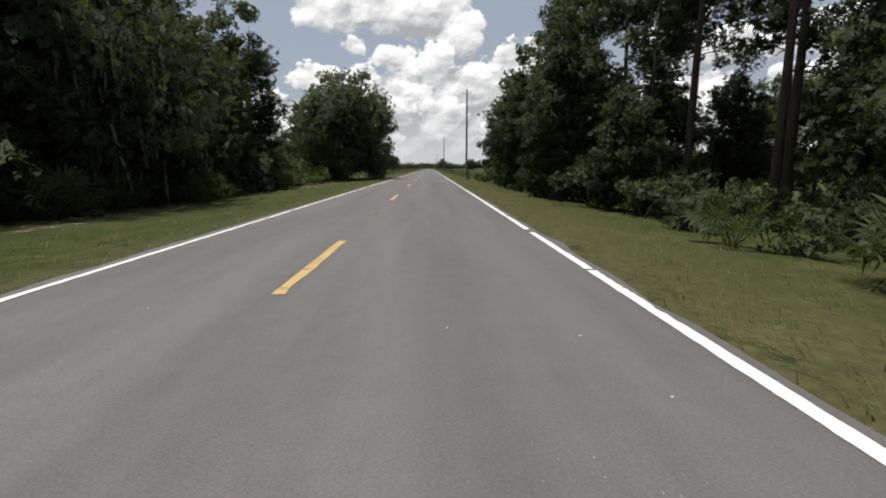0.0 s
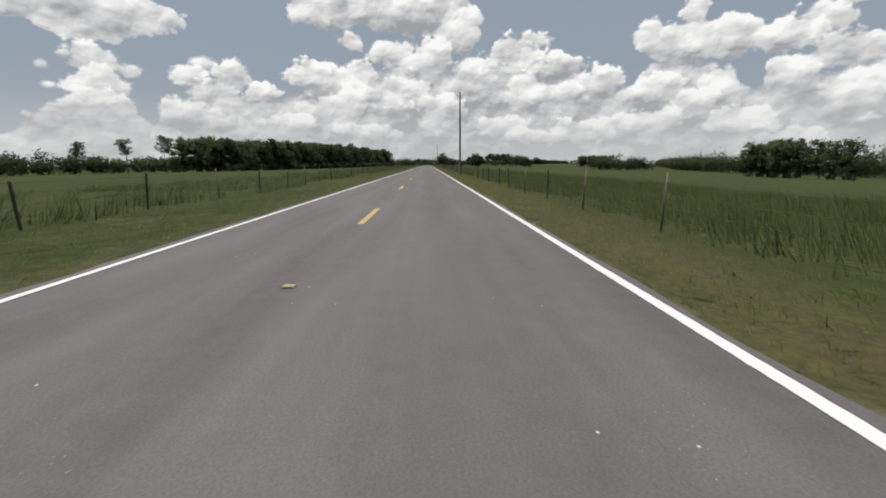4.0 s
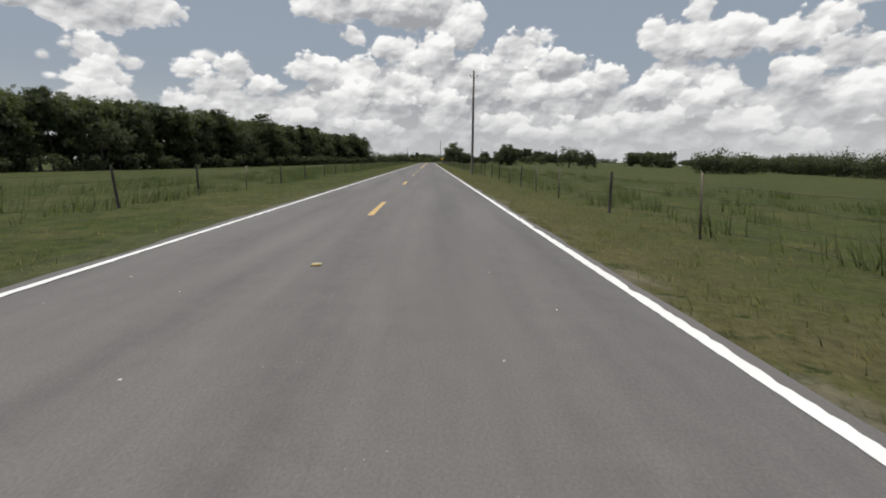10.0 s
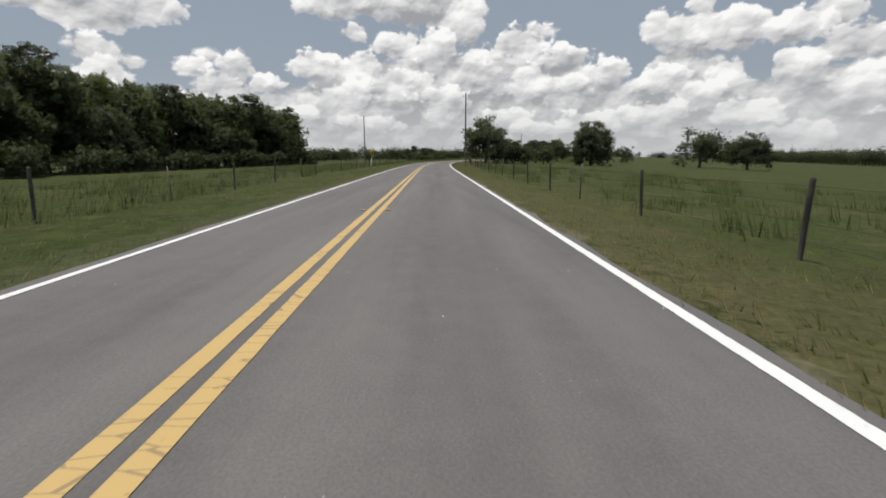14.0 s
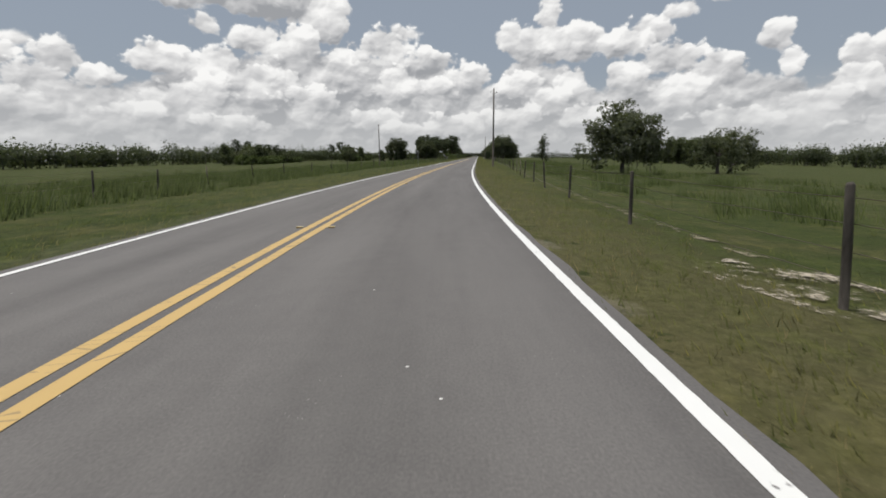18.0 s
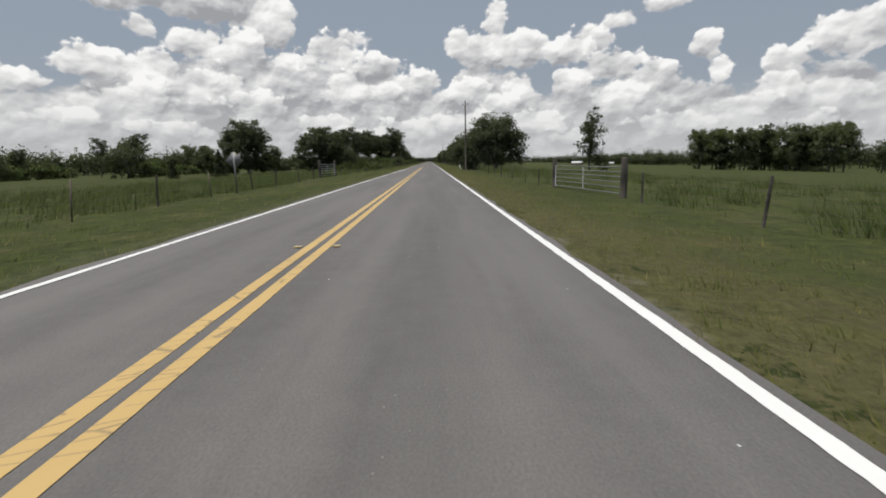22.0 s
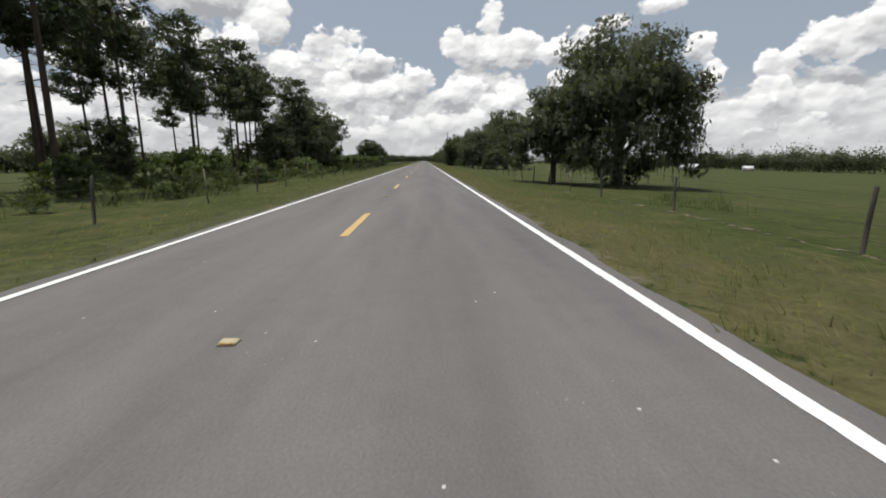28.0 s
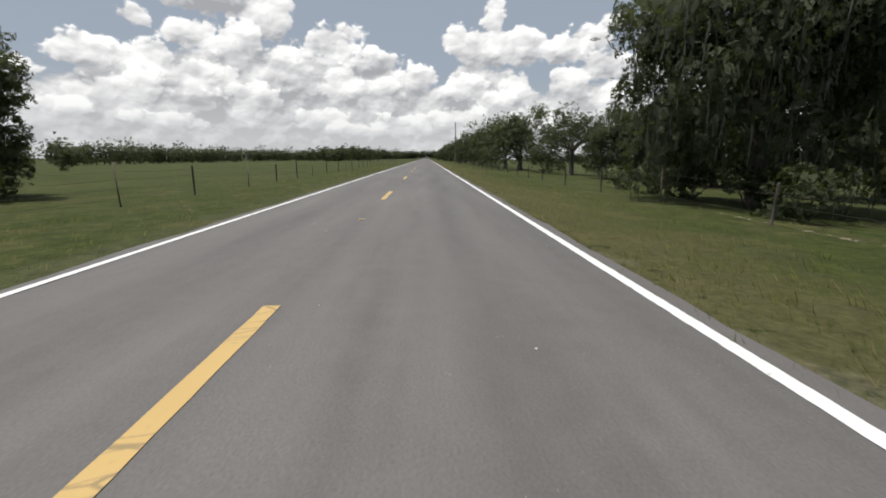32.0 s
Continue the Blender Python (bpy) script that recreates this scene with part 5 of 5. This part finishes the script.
fence("post and wire fence in front of palmettos and young pines", ((617.5, -7.4), (645, -5.4), (690, -5.4), (790, -5.2), (835, -6.0), (905, -6.2), (950, -6.6), (1060, -6.8)), 4.4, 5)


# ---- gates ----
def tube_gate(label, width, rails=5):
    ob = thing("farm_gate", label, "gate")
    for x in (0.0, width):
        part("upright", mesh_of("upright", *tube([(x, 0, 0.12), (x, 0, 1.14)], (0.026, 0.026), 8), STEEL), ob)
    for k in range(rails):
        z = 0.16 + 0.95 * (k / (rails - 1)) ** 0.9
        part("rail", mesh_of("rail", *tube([(0, 0, z), (width, 0, z)], (0.021, 0.021), 8), STEEL), ob)
    part("brace", mesh_of("brace", *tube([(width * 0.5, 0.01, 0.16), (width * 0.5, 0.01, 1.11)], (0.018, 0.018), 6), STEEL), ob)
    part("hinge", mesh_of("hinge", *box(0.14, 0.05, 0.05, (-0.06, 0, 0.95)), WIRE), ob)
    for x in (-0.17, width + 0.17):
        part("gate_post", mesh_of("gate_post", *tube([(x, 0, -0.3), (x, 0, 0.7), (x, 0, 1.42), (x, 0, 1.46)], (0.125, 0.12, 0.112, 0.08), 12), POST_WOOD), ob, "thick weathered wooden gate post")
    return ob


def place_gate(ob, a, b):
    """Hang a gate from ground point a towards b."""
    p, q = land(*a), land(*b)
    ob.matrix_basis = Matrix.Translation(p) @ pose(0, 0, 0, 0, 0, math.degrees(math.atan2(q.y - p.y, q.x - p.x)))


place_gate(tube_gate("closed galvanised tube gate between wooden posts", 3.7), (202.6, -8.4), (207.2, -8.4))
place_gate(tube_gate("closed galvanised tube gate into the pasture", 6.8, 6), (587.2, 8.3), (594.8, 7.6))
place_gate(tube_gate("galvanised tube gate with a weathered post", 4.6, 6), (611.0, -7.9), (615.8, -7.6))


def brace_gate():
    """A narrow walk-through gate of posts and bars set in the fence."""
    ob = thing("stock_gate", "narrow stock gate of heavy posts and steel bars", "gate")
    for x, y in ((0, 0), (0, 2.2), (1.5, 2.4)):
        part("gate_post", mesh_of("gate_post", *tube([(x, y, -0.3), (x, y, 0.6), (x, y, 1.14), (x, y, 1.18)], (0.066, 0.062, 0.060, 0.04), 10), POST_WOOD), ob)
    for z in (0.22, 1.0):
        part("rail", mesh_of("rail", *tube([(0, 0, z), (0, 2.2, z)], (0.036, 0.032), 8), POST_WOOD), ob)
    for z in (0.45, 0.72, 1.08):
        part("bar", mesh_of("bar", *tube([(0, 2.2, z), (1.5, 2.4, z)], (0.018, 0.018), 6), STEEL), ob)
    part("upright", mesh_of("upright", *tube([(0.75, 2.3, 0.40), (0.75, 2.3, 1.08)], (0.016, 0.016), 6), WIRE), ob)
    return ob


brace_gate().matrix_basis = stand(189.3, 5.3, 0)


# ---- road signs ----
def arrow_shape(z):
    """Bars of a right-bending arrow, in the plane of the panel."""
    out = [box(0.062, 0.004, 0.24, (-0.10, 0, z - 0.09))]
    for i in range(4):
        a = math.radians(90 * i / 3)
        out.append(box(0.062, 0.004, 0.085, (-0.10 + 0.10 * (1 - math.cos(a)), 0, z + 0.03 + 0.10 * math.sin(a) - 0.02), Matrix.Rotation(a, 4, "Y")))
    out.append(box(0.09, 0.004, 0.062, (0.03, 0, z + 0.115)))
    tip = np.array([(0.06, -0.002, z + 0.215), (0.06, -0.002, z + 0.015), (0.175, -0.002, z + 0.115), (0.06, 0.002, z + 0.215), (0.06, 0.002, z + 0.015), (0.175, 0.002, z + 0.115)])
    out.append((tip, np.array([(0, 1, 2, 2), (3, 5, 4, 4), (0, 2, 5, 3), (2, 1, 4, 5), (1, 0, 3, 4)])))
    return join(*out)


def diamond_sign(label, arrow=True):
    ob = thing("warning_sign", label, "road sign")
    part("post", mesh_of("post", *join(box(0.045, 0.006, 2.0, (0, 0.012, 0.75)), box(0.012, 0.03, 2.0, (-0.02, 0.026, 0.75)), box(0.012, 0.03, 2.0, (0.02, 0.026, 0.75))), STEEL), ob, "galvanised steel post")
    turn = Matrix.Rotation(radians(45), 4, "Y")
    panel = part("panel", mesh_of("panel", *box(0.54, 0.006, 0.54, (0, 0, 1.45), turn), SIGN_YELLOW), ob, "yellow diamond panel")
    part("panel_back", mesh_of("panel_back", *box(0.535, 0.004, 0.535, (0, 0.007, 1.45), turn), SIGN_BACK), panel, "bare aluminium back")
    v, f = [], []
    for k in range(4):
        a = Matrix.Rotation(radians(45 + 90 * k), 4, "Y")
        v.append(box(0.50, 0.002, 0.012, tuple(Vector((0, -0.005, 1.45)) + a @ Vector((0, 0, 0.24))), a))
    part("border", mesh_of("border", *join(*v), SIGN_BLACK), panel, "black border line")
    if arrow:
        w, g = arrow_shape(1.40)
        w[:, 1] -= 0.007
        part("arrow", mesh_of("arrow", w, g, SIGN_BLACK), panel, "black right-bend arrow")
    return ob


def chevron_sign(label, face, mark):
    """An upright panel with one bold chevron pointing right."""
    ob = thing("chevron_sign", label, "road sign", "chevron signs round the bend")
    part("post", mesh_of("post", *join(box(0.045, 0.006, 2.2, (0.16, 0.012, 0.85)), box(0.012, 0.03, 2.2, (0.14, 0.026, 0.85))), STEEL), ob, "galvanised steel post")
    panel = part("panel", mesh_of("panel", *box(0.43, 0.006, 0.56, (0, 0, 1.66)), face), ob)
    part("panel_back", mesh_of("panel_back", *box(0.425, 0.004, 0.555, (0, 0.007, 1.66)), SIGN_BACK), panel, "bare aluminium back")
    v = []
    for q in (-1, 1):
        x0, x1, w, h = -0.09, 0.10, 0.13, 0.235
        a = np.array([(x0 - w / 2, 0, q * h), (x0 + w / 2, 0, q * h), (x1 + w / 2, 0, 0), (x1 - w / 2, 0, 0)])
        a = np.vstack([a + (0, -0.003, 0), a + (0, 0.001, 0)]) + (0, -0.0045, 1.66)
        v.append((a, np.array([(0, 1, 2, 3), (7, 6, 5, 4), (0, 4, 5, 1), (1, 5, 6, 2), (2, 6, 7, 3), (3, 7, 4, 0)])))
    part("chevron", mesh_of("chevron", *join(*v), mark), panel, "bold chevron")
    return ob


diamond_sign("yellow diamond warning sign with a black right-bend arrow").matrix_basis = stand(322.6, 4.0, 2)
diamond_sign("diamond warning sign seen from its bare back", False).matrix_basis = stand(591, -7.0, 180)
chevron_sign("orange-yellow chevron sign with a black arrow", SIGN_YELLOW, SIGN_BLACK).matrix_basis = stand(384.0, -6.0, -12)
chevron_sign("grey chevron sign with a black arrow beside the bend", SIGN_BACK, SIGN_BLACK).matrix_basis = stand(420.6, -5.0, -14)
chevron_sign("chevron sign with a dark arrow on pale ground", SIGN_BACK, SIGN_BLACK).matrix_basis = stand(509.2, -4.9, -6)
stake = thing("leaning_stake", "thin pale stake leaning beside the sign", "stake", m=stand(386.5, -6.6, 0))
part("stake", mesh_of("stake", *tube([(0, 0, -0.1), (0.18, 0, 1.3)], (0.018, 0.016), 6), SIGN_WHITE), stake)
delineator = thing("marker_post", "short white marker post leaning in the verge", "marker post", m=stand(636.0, 5.6, 0))
part("post", mesh_of("post", *join(box(0.09, 0.02, 0.75, (-0.10, 0, 0.30), Matrix.Rotation(radians(-24), 4, "Y"))), SIGN_WHITE), delineator)

gate_post = thing("fence_corner_post", "thick weathered wooden corner post of the fence", "fence post", m=stand(647.9, 6.8, 0))
part("post", mesh_of("post", *tube([(0, 0, -0.3), (0, 0, 0.6), (0.01, 0, 1.2), (0.01, 0, 1.23)], (0.125, 0.12, 0.115, 0.085), 12), POST_WOOD), gate_post)
for s, d, z, tall in ((48.4, 5.0, 0.42, 2.0), (423.6, 4.5, 0.85, 1.0)):
    copy_thing(gate_post, stand(s, d, 40, z, tall=tall))

# ---- patches and small things in the verge ----
def ground_patch(name, label, mat, s0, s1, d0, d1, seed, lift=0.03, category="ground"):
    """An irregular patch that lies on the ground."""
    n = 36
    v = [land((s0 + s1) / 2, (d0 + d1) / 2, lift + 0.02)]
    for i in range(n):
        a = 2 * math.pi * i / n
        k = 0.78 + 0.3 * noise.noise((math.cos(a) * 1.6, math.sin(a) * 1.6, seed))
        v.append(land((s0 + s1) / 2 + math.sin(a) * (s1 - s0) / 2 * k, (d0 + d1) / 2 + math.cos(a) * (d1 - d0) / 2 * k, lift - 0.02))
    f = [(0, 1 + i, 1 + (i + 1) % n) for i in range(n)]
    ob = new(name, mesh_of(name, v, f, mat, smooth=True))
    return tagged(ob, label, category, kind="structure")


ground_patch("sand_patch_a", "bare pale sand at the foot of the pole", SAND, 46.4, 50.2, 4.0, 6.6, 1, 0.02)
ground_patch("sand_patch_b", "gravelly sand of a field entrance", SAND, 197.0, 205.0, 3.0, 7.2, 2, 0.035)
ground_patch("sand_patch_c", "bare pale sand beside the fence", SAND, 447.5, 450.5, 4.2, 6.4, 3, 0.03)
ground_patch("sand_patch_d", "sandy edge of the verge", TRACK, 303.0, 322.0, 2.75, 3.5, 4, 0.02)
ground_patch("leaf_litter_a", "dry pale leaf litter at the edge of the wood", LITTER, 2, 21, -9.0, -5.6, 11, 0.03)
ground_patch("leaf_litter_b", "dry sandy litter before the palmettos", LITTER, 22, 42, -8.6, -5.2, 12, 0.03)
ground_patch("leaf_litter_c", "dry trodden grass under the oak", LITTER, 428, 446, 3.4, 8.0, 13, 0.03)
ground_patch("ditch_water", "dark still water in the ditch", BLACK_WATER, 638.5, 643.0, 6.8, 14.0, 7, 0.03, "water")
ground_patch("sand_patch_e", "bare earth at the foot of the vine-covered tree", SAND, 903, 912, 7.4, 9.6, 9, 0.03)

def trodden_path(name, track, width, seed, mat):
    """A narrow bare track along (chainage, offset)."""
    n = int((track[-1][0] - track[0][0]) / 0.5) + 1
    v = []
    for i in range(n):
        s = track[0][0] + 0.5 * i
        d = float(np.interp(s, [p[0] for p in track], [p[1] for p in track])) + 0.18 * noise.noise((s * 0.12, seed, 1))
        w = width * (0.6 + 0.25 * noise.noise((s * 0.35, seed, 5)))
        v += [land(s, d - w, 0.008), land(s, d, 0.022), land(s, d + w, 0.008)]
    f = [(3 * i + j, 3 * i + j + 1, 3 * i + j + 4, 3 * i + j + 3) for i in range(n - 1) for j in (0, 1)]
    return tagged(new(name, mesh_of(name, v, f, mat, smooth=True)), "narrow bare sandy track trodden along the fence", "path", kind="structure")


trodden_path("sand_track_b", ((436, 5.5), (452, 5.9), (470, 6.4), (500, 7.3), (520, 7.6)), 0.26, 2, TRACK)
trodden_path("sand_track_c", ((644, 7.2), (660, 7.9), (690, 8.0), (715, 7.9)), 0.20, 3, TRACK)
trodden_path("sand_track_d", ((772, 7.5), (800, 7.5), (822, 8.6)), 0.22, 4, TRACK)
trodden_path("sand_track_e", ((868, 8.0), (905, 8.6), (950, 8.8)), 0.24, 5, TRACK)

def yucca(label, seed, n, reach):
    """Stiff sword leaves round a short stem, some of them dead and pale."""
    r = np.random.default_rng(seed)
    ob = thing("yucca_plant", label, "yucca")
    sets = {"green": [], "pale": []}
    for i in range(n):
        a, lift, long = r.uniform(0, 6.28), r.uniform(0.05, 1.35), reach * r.uniform(0.7, 1.05)
        d = np.array((math.cos(a) * math.cos(lift), math.sin(a) * math.cos(lift), math.sin(lift)))
        e = np.array((-math.sin(a), math.cos(a), 0)) * 0.024
        root, mid, tip = d * 0.05, d * long * 0.55 + (0, 0, 0.02), d * long - (0, 0, 0.05 * math.cos(lift))
        leaf = (np.array([root - e, root + e, mid + e, mid - e, tip + e * 0.1, tip - e * 0.1]), np.array([(0, 1, 2, 3), (3, 2, 4, 5)]))
        sets["pale" if i % 4 == 0 else "green"].append(leaf)
    tagged(part("leaf_rosette", mesh_of("leaf_rosette", *join(*sets["green"]), PALM_LEAF), ob, "stiff grey-green sword leaves"), kind="stuff")
    for leaf in sets["pale"]:
        part("dead_leaf", mesh_of("dead_leaf", *leaf, DRY_LEAF), ob, "pale dry sword leaf")
    part("stem", mesh_of("stem", *tube([(0, 0, -0.1), (0, 0, 0.12)], (0.07, 0.05), 8), OAK_BARK), ob)
    return ob


yucca("spiky yucca with pale dead leaves beside the fence", 91, 44, 0.62).matrix_basis = stand(137.0, 5.3)
culvert = thing("culvert_headwall", "flat weathered concrete culvert headwall beside the ditch", "culvert", m=stand(640.5, 5.9, 4, lift=-0.16))
part("wall", mesh_of("wall", *box(0.34, 3.0, 0.55, (0, 0, -0.20)), CONCRETE), culvert)
part("cap", mesh_of("cap", *box(0.62, 3.1, 0.09, (0, 0, 0.12)), CONCRETE), culvert, "flat pale concrete top")


def barn(label, w, l, h):
    ob = thing("barn", label, "barn", "farm buildings far across the pasture")
    wall = part("wall", mesh_of("wall", *box(w, l, h, (0, 0, h / 2)), BARN_WALL), ob)
    r = np.array([(-w * .56, -l * .53, h), (0, -l * .53, h + w * 0.22), (w * .56, -l * .53, h), (-w * .56, l * .53, h), (0, l * .53, h + w * 0.22), (w * .56, l * .53, h)])
    r = np.vstack([r, r + (0, 0, 0.18)])
    part("roof", mesh_of("roof", r, [(0, 3, 4, 1), (1, 4, 5, 2), (6, 7, 10, 9), (7, 8, 11, 10), (0, 1, 7, 6), (1, 2, 8, 7), (3, 9, 10, 4), (4, 10, 11, 5), (0, 6, 9, 3), (2, 5, 11, 8)], ROOF), ob, "white metal gable roof")
    # added black slab: the shade inside a doorway as colour
    part("door", mesh_of("door", *box(3.2, 0.12, 2.6, (0, -l / 2 - 0.05, 1.3)), SIGN_BLACK), wall, "black slab in place of a dark open doorway")
    return ob


barn("low barn with a white metal roof", 6, 10, 1.9).matrix_basis = stand(1030, 146, 60)
barn("small shed with a white metal roof", 4, 5, 1.8).matrix_basis = stand(1028, 182, 70)

snag = thing("dead_tree", "bare pale dead trunk with broken limbs", "tree", m=stand(912.5, 13.6, 0))
part("trunk", mesh_of("trunk", *join(tube([(0, 0, -0.2), (0.1, 0, 1.6), (-0.15, 0, 2.6)], (0.20, 0.16, 0.11), 9), tube([(0.05, 0, 1.5), (0.5, 0.1, 2.3), (0.62, 0.1, 3.6)], (0.11, 0.08, 0.02), 7), tube([(-0.15, 0, 2.5), (-0.3, 0, 3.6), (-0.12, 0.1, 4.2)], (0.08, 0.05, 0.015), 7), tube([(0.5, 0.1, 2.3), (0.95, 0, 2.9)], (0.05, 0.012), 6)), DEAD_WOOD), snag)
vine_trunk = thing("cabbage_palm", "cabbage palm with a thick vine-wrapped trunk and green fans", "palm tree", m=stand(906.6, 7.9, 0))
_r = np.random.default_rng(77)
part("trunk", mesh_of("trunk", *tube([(0, 0, -0.2), (0.05, 0, 2), (-0.05, 0.1, 3.5), (0, 0, 4.9)], (0.55, 0.42, 0.36, 0.15), 12), OAK_BARK, smooth=True), vine_trunk)
_a, _z = _r.uniform(0, 6.28, 3600), _r.random(3600) ** 0.9
_q = (0.70 + 0.35 * np.sin(_a * 3 + _z * 9)) * _r.uniform(0.85, 1.25, 3600) * (1.0 + 0.15 * np.sin(3.1 * _z))
part("vines", mesh_of("vines", *leaves(np.stack([_q * np.cos(_a), _q * np.sin(_a), 0.1 + _z * 4.8], 1), 0.2, _r), WOOD_LEAF), vine_trunk, "dark hanging vines")

_f, _k = fan_leaves(78, 64, 2.1, -0.7)
for _p in (_f, _k):
    _p[0][:] += (0, 0, 4.7)
tagged(part("frond_crown", mesh_of("frond_crown", *_f, PALM_LEAF), vine_trunk, "green fan leaves of a cabbage palm"), kind="stuff")
tagged(part("leaf_stalk", mesh_of("leaf_stalk", *_k, SHRUB_LEAF), vine_trunk), kind="stuff")


# ---- grass ----
def tufts(name, label, rng, s, d, height, width, mat, blades=3, spread=0.05, bend=0.32, laid=1.1):
    """Grass blades in tufts at the given places, as one mesh."""
    n = len(s)
    base = np.empty((n, 3))
    for i in range(n):
        base[i] = land(s[i], d[i])
    base = np.repeat(base, blades, axis=0)
    m = len(base)
    base[:, :2] += rng.normal(size=(m, 2)) * spread
    h = np.repeat(height, blades) * rng.uniform(0.6, 1.25, m)
    a = rng.uniform(0, 2 * math.pi, m)
    side = np.stack([np.cos(a), np.sin(a), np.zeros(m)], 1) * (np.repeat(width, blades) * rng.uniform(0.7, 1.3, m))[:, None]
    # blades lean and turn to the camera's view, so their faces look sunlit
    turn = np.repeat(np.radians([heading(x) for x in s]), blades)
    ahead = np.stack([np.sin(turn), np.cos(turn)], 1)
    side[(side[:, 0] * ahead[:, 1] - side[:, 1] * ahead[:, 0]) < 0] *= -1
    lean = rng.normal(size=(m, 2)) * bend * 0.6 + ahead * (rng.uniform(0.2, 1.0, m) * laid)[:, None]
    tip = base + np.stack([lean[:, 0] * h, lean[:, 1] * h, h], 1)
    base[:, 2] -= 0.02
    v = np.stack([base - side, base + side, tip], axis=1).reshape(-1, 3)
    up = np.stack([rng.normal(size=m) * 0.25, rng.normal(size=m) * 0.25, np.ones(m)], 1)
    ob = new(name, mesh_of(name, v, np.arange(3 * m).reshape(-1, 3), mat, normals=np.repeat(up / np.linalg.norm(up, axis=1)[:, None], 3, axis=0)))
    return tagged(ob, label, "grass", kind="stuff")


gr = np.random.default_rng(3)


def verge(n, lo, hi, power=1.0):
    """Places along both verges, lo to hi metres beyond the pavement."""
    s = gr.uniform(-2, 1000, n)
    off = lo + (hi - lo) * gr.random(n) ** power
    right = gr.random(n) < 0.55
    wide = np.where((s > 668) & (s < 699), 0.42, 0.0) + np.array([drift(x) for x in s])
    return s, np.where(right, RIGHT_EDGE + 0.17 + wide + off, LEFT_EDGE - 0.24 - off)


s, d = verge(66000, -0.04, 3.6, 1.35)
tufts("verge_grass", "short green grass fringing the pavement", gr, s, d, gr.uniform(0.03, 0.085, len(s)), gr.uniform(0.005, 0.010, len(s)), GRASS, 3, 0.06, 0.6, 1.7)
s = gr.uniform(-2, 960, 42000)
d = RIGHT_EDGE + 0.15 + np.array([drift(x) for x in s]) + 2.2 * gr.random(len(s))
tufts("lane_side_grass", "olive mown grass beside the travelled lane", gr, s, d, gr.uniform(0.03, 0.08, len(s)), gr.uniform(0.004, 0.008, len(s)), GRASS, 3, 0.06, 0.6, 1.7)
s, d = verge(15000, 0.0, 3.0, 1.3)
tufts("verge_dry_grass", "dry straw-coloured grass among the verge", gr, s, d, gr.uniform(0.04, 0.11, len(s)), gr.uniform(0.003, 0.006, len(s)), DRY_GRASS, 4, 0.08, 0.6, 1.5)
s, d = verge(17000, 2.8, 12.0, 1.3)
tufts("pasture_grass", "longer green pasture grass past the fence", gr, s, d, gr.uniform(0.06, 0.18, len(s)), gr.uniform(0.005, 0.010, len(s)), GRASS, 4, 0.16, 0.6)

cs, cd = [], []
for i in range(4700):
    k = gr.random()
    if i >= 3900:
        c = (gr.uniform(455, 655) if k < 0.75 else gr.uniform(675, 800), RIGHT_EDGE + 5.4 + 20 * gr.random() ** 1.2)
    elif k < 0.26:
        c = (gr.uniform(50, 125) if k < 0.20 else gr.uniform(125, 180), RIGHT_EDGE + 3.3 + 15 * gr.random() ** 1.3)
    elif k < 0.27:
        c = (gr.uniform(455, 655), RIGHT_EDGE + 6.2 + 8 * gr.random() ** 1.5)
    elif k < 0.37:
        c = (gr.uniform(212, 400), RIGHT_EDGE + 3.4 + 18 * gr.random() ** 1.4)
    elif k < 0.60:
        c = (gr.uniform(66, 420), LEFT_EDGE - 4.3 - 13 * gr.random() ** 1.6)
    elif k < 0.96:
        c = (gr.uniform(452, 640), LEFT_EDGE - 5.6 - 16 * gr.random() ** 1.4)
    else:
        c = (gr.uniform(640, 940), LEFT_EDGE - 3.6 - 4.5 * gr.random())
    c = (c[0], c[1] + math.copysign(0.9 * max(0, noise.noise((c[0] * 0.13, 7, 0))), c[1]))
    n = gr.integers(8, 22)
    cs.append(gr.normal(size=n) * 0.55 + c[0])
    cd.append(gr.normal(size=n) * 0.30 + c[1])
s, d = np.concatenate(cs), np.concatenate(cd)
tufts("tall_grass_clumps", "tall dark-green reedy grass clumps along the fence", gr, s, d, gr.uniform(0.22, 0.62, len(s)) * np.repeat(gr.uniform(0.55, 1.35, len(cs)), [len(c) for c in cs]), gr.uniform(0.010, 0.020, len(s)), TALL_GRASS, 4, 0.12, laid=0.75)

# unmown bunches between the mown fringe and the fence
s, d = verge(5200, 0.25, 3.6, 0.9)
bunch = gr.integers(3, 8, len(s))
s = np.repeat(s, bunch) + gr.normal(size=bunch.sum()) * 0.16
d = np.repeat(d, bunch) + gr.normal(size=bunch.sum()) * 0.07
tufts("verge_bunch_grass", "uneven olive-green bunches of grass in the mown verge", gr, s, d, gr.uniform(0.04, 0.11, len(s)), gr.uniform(0.004, 0.008, len(s)), GRASS, 4, 0.05, 0.7, 1.7)
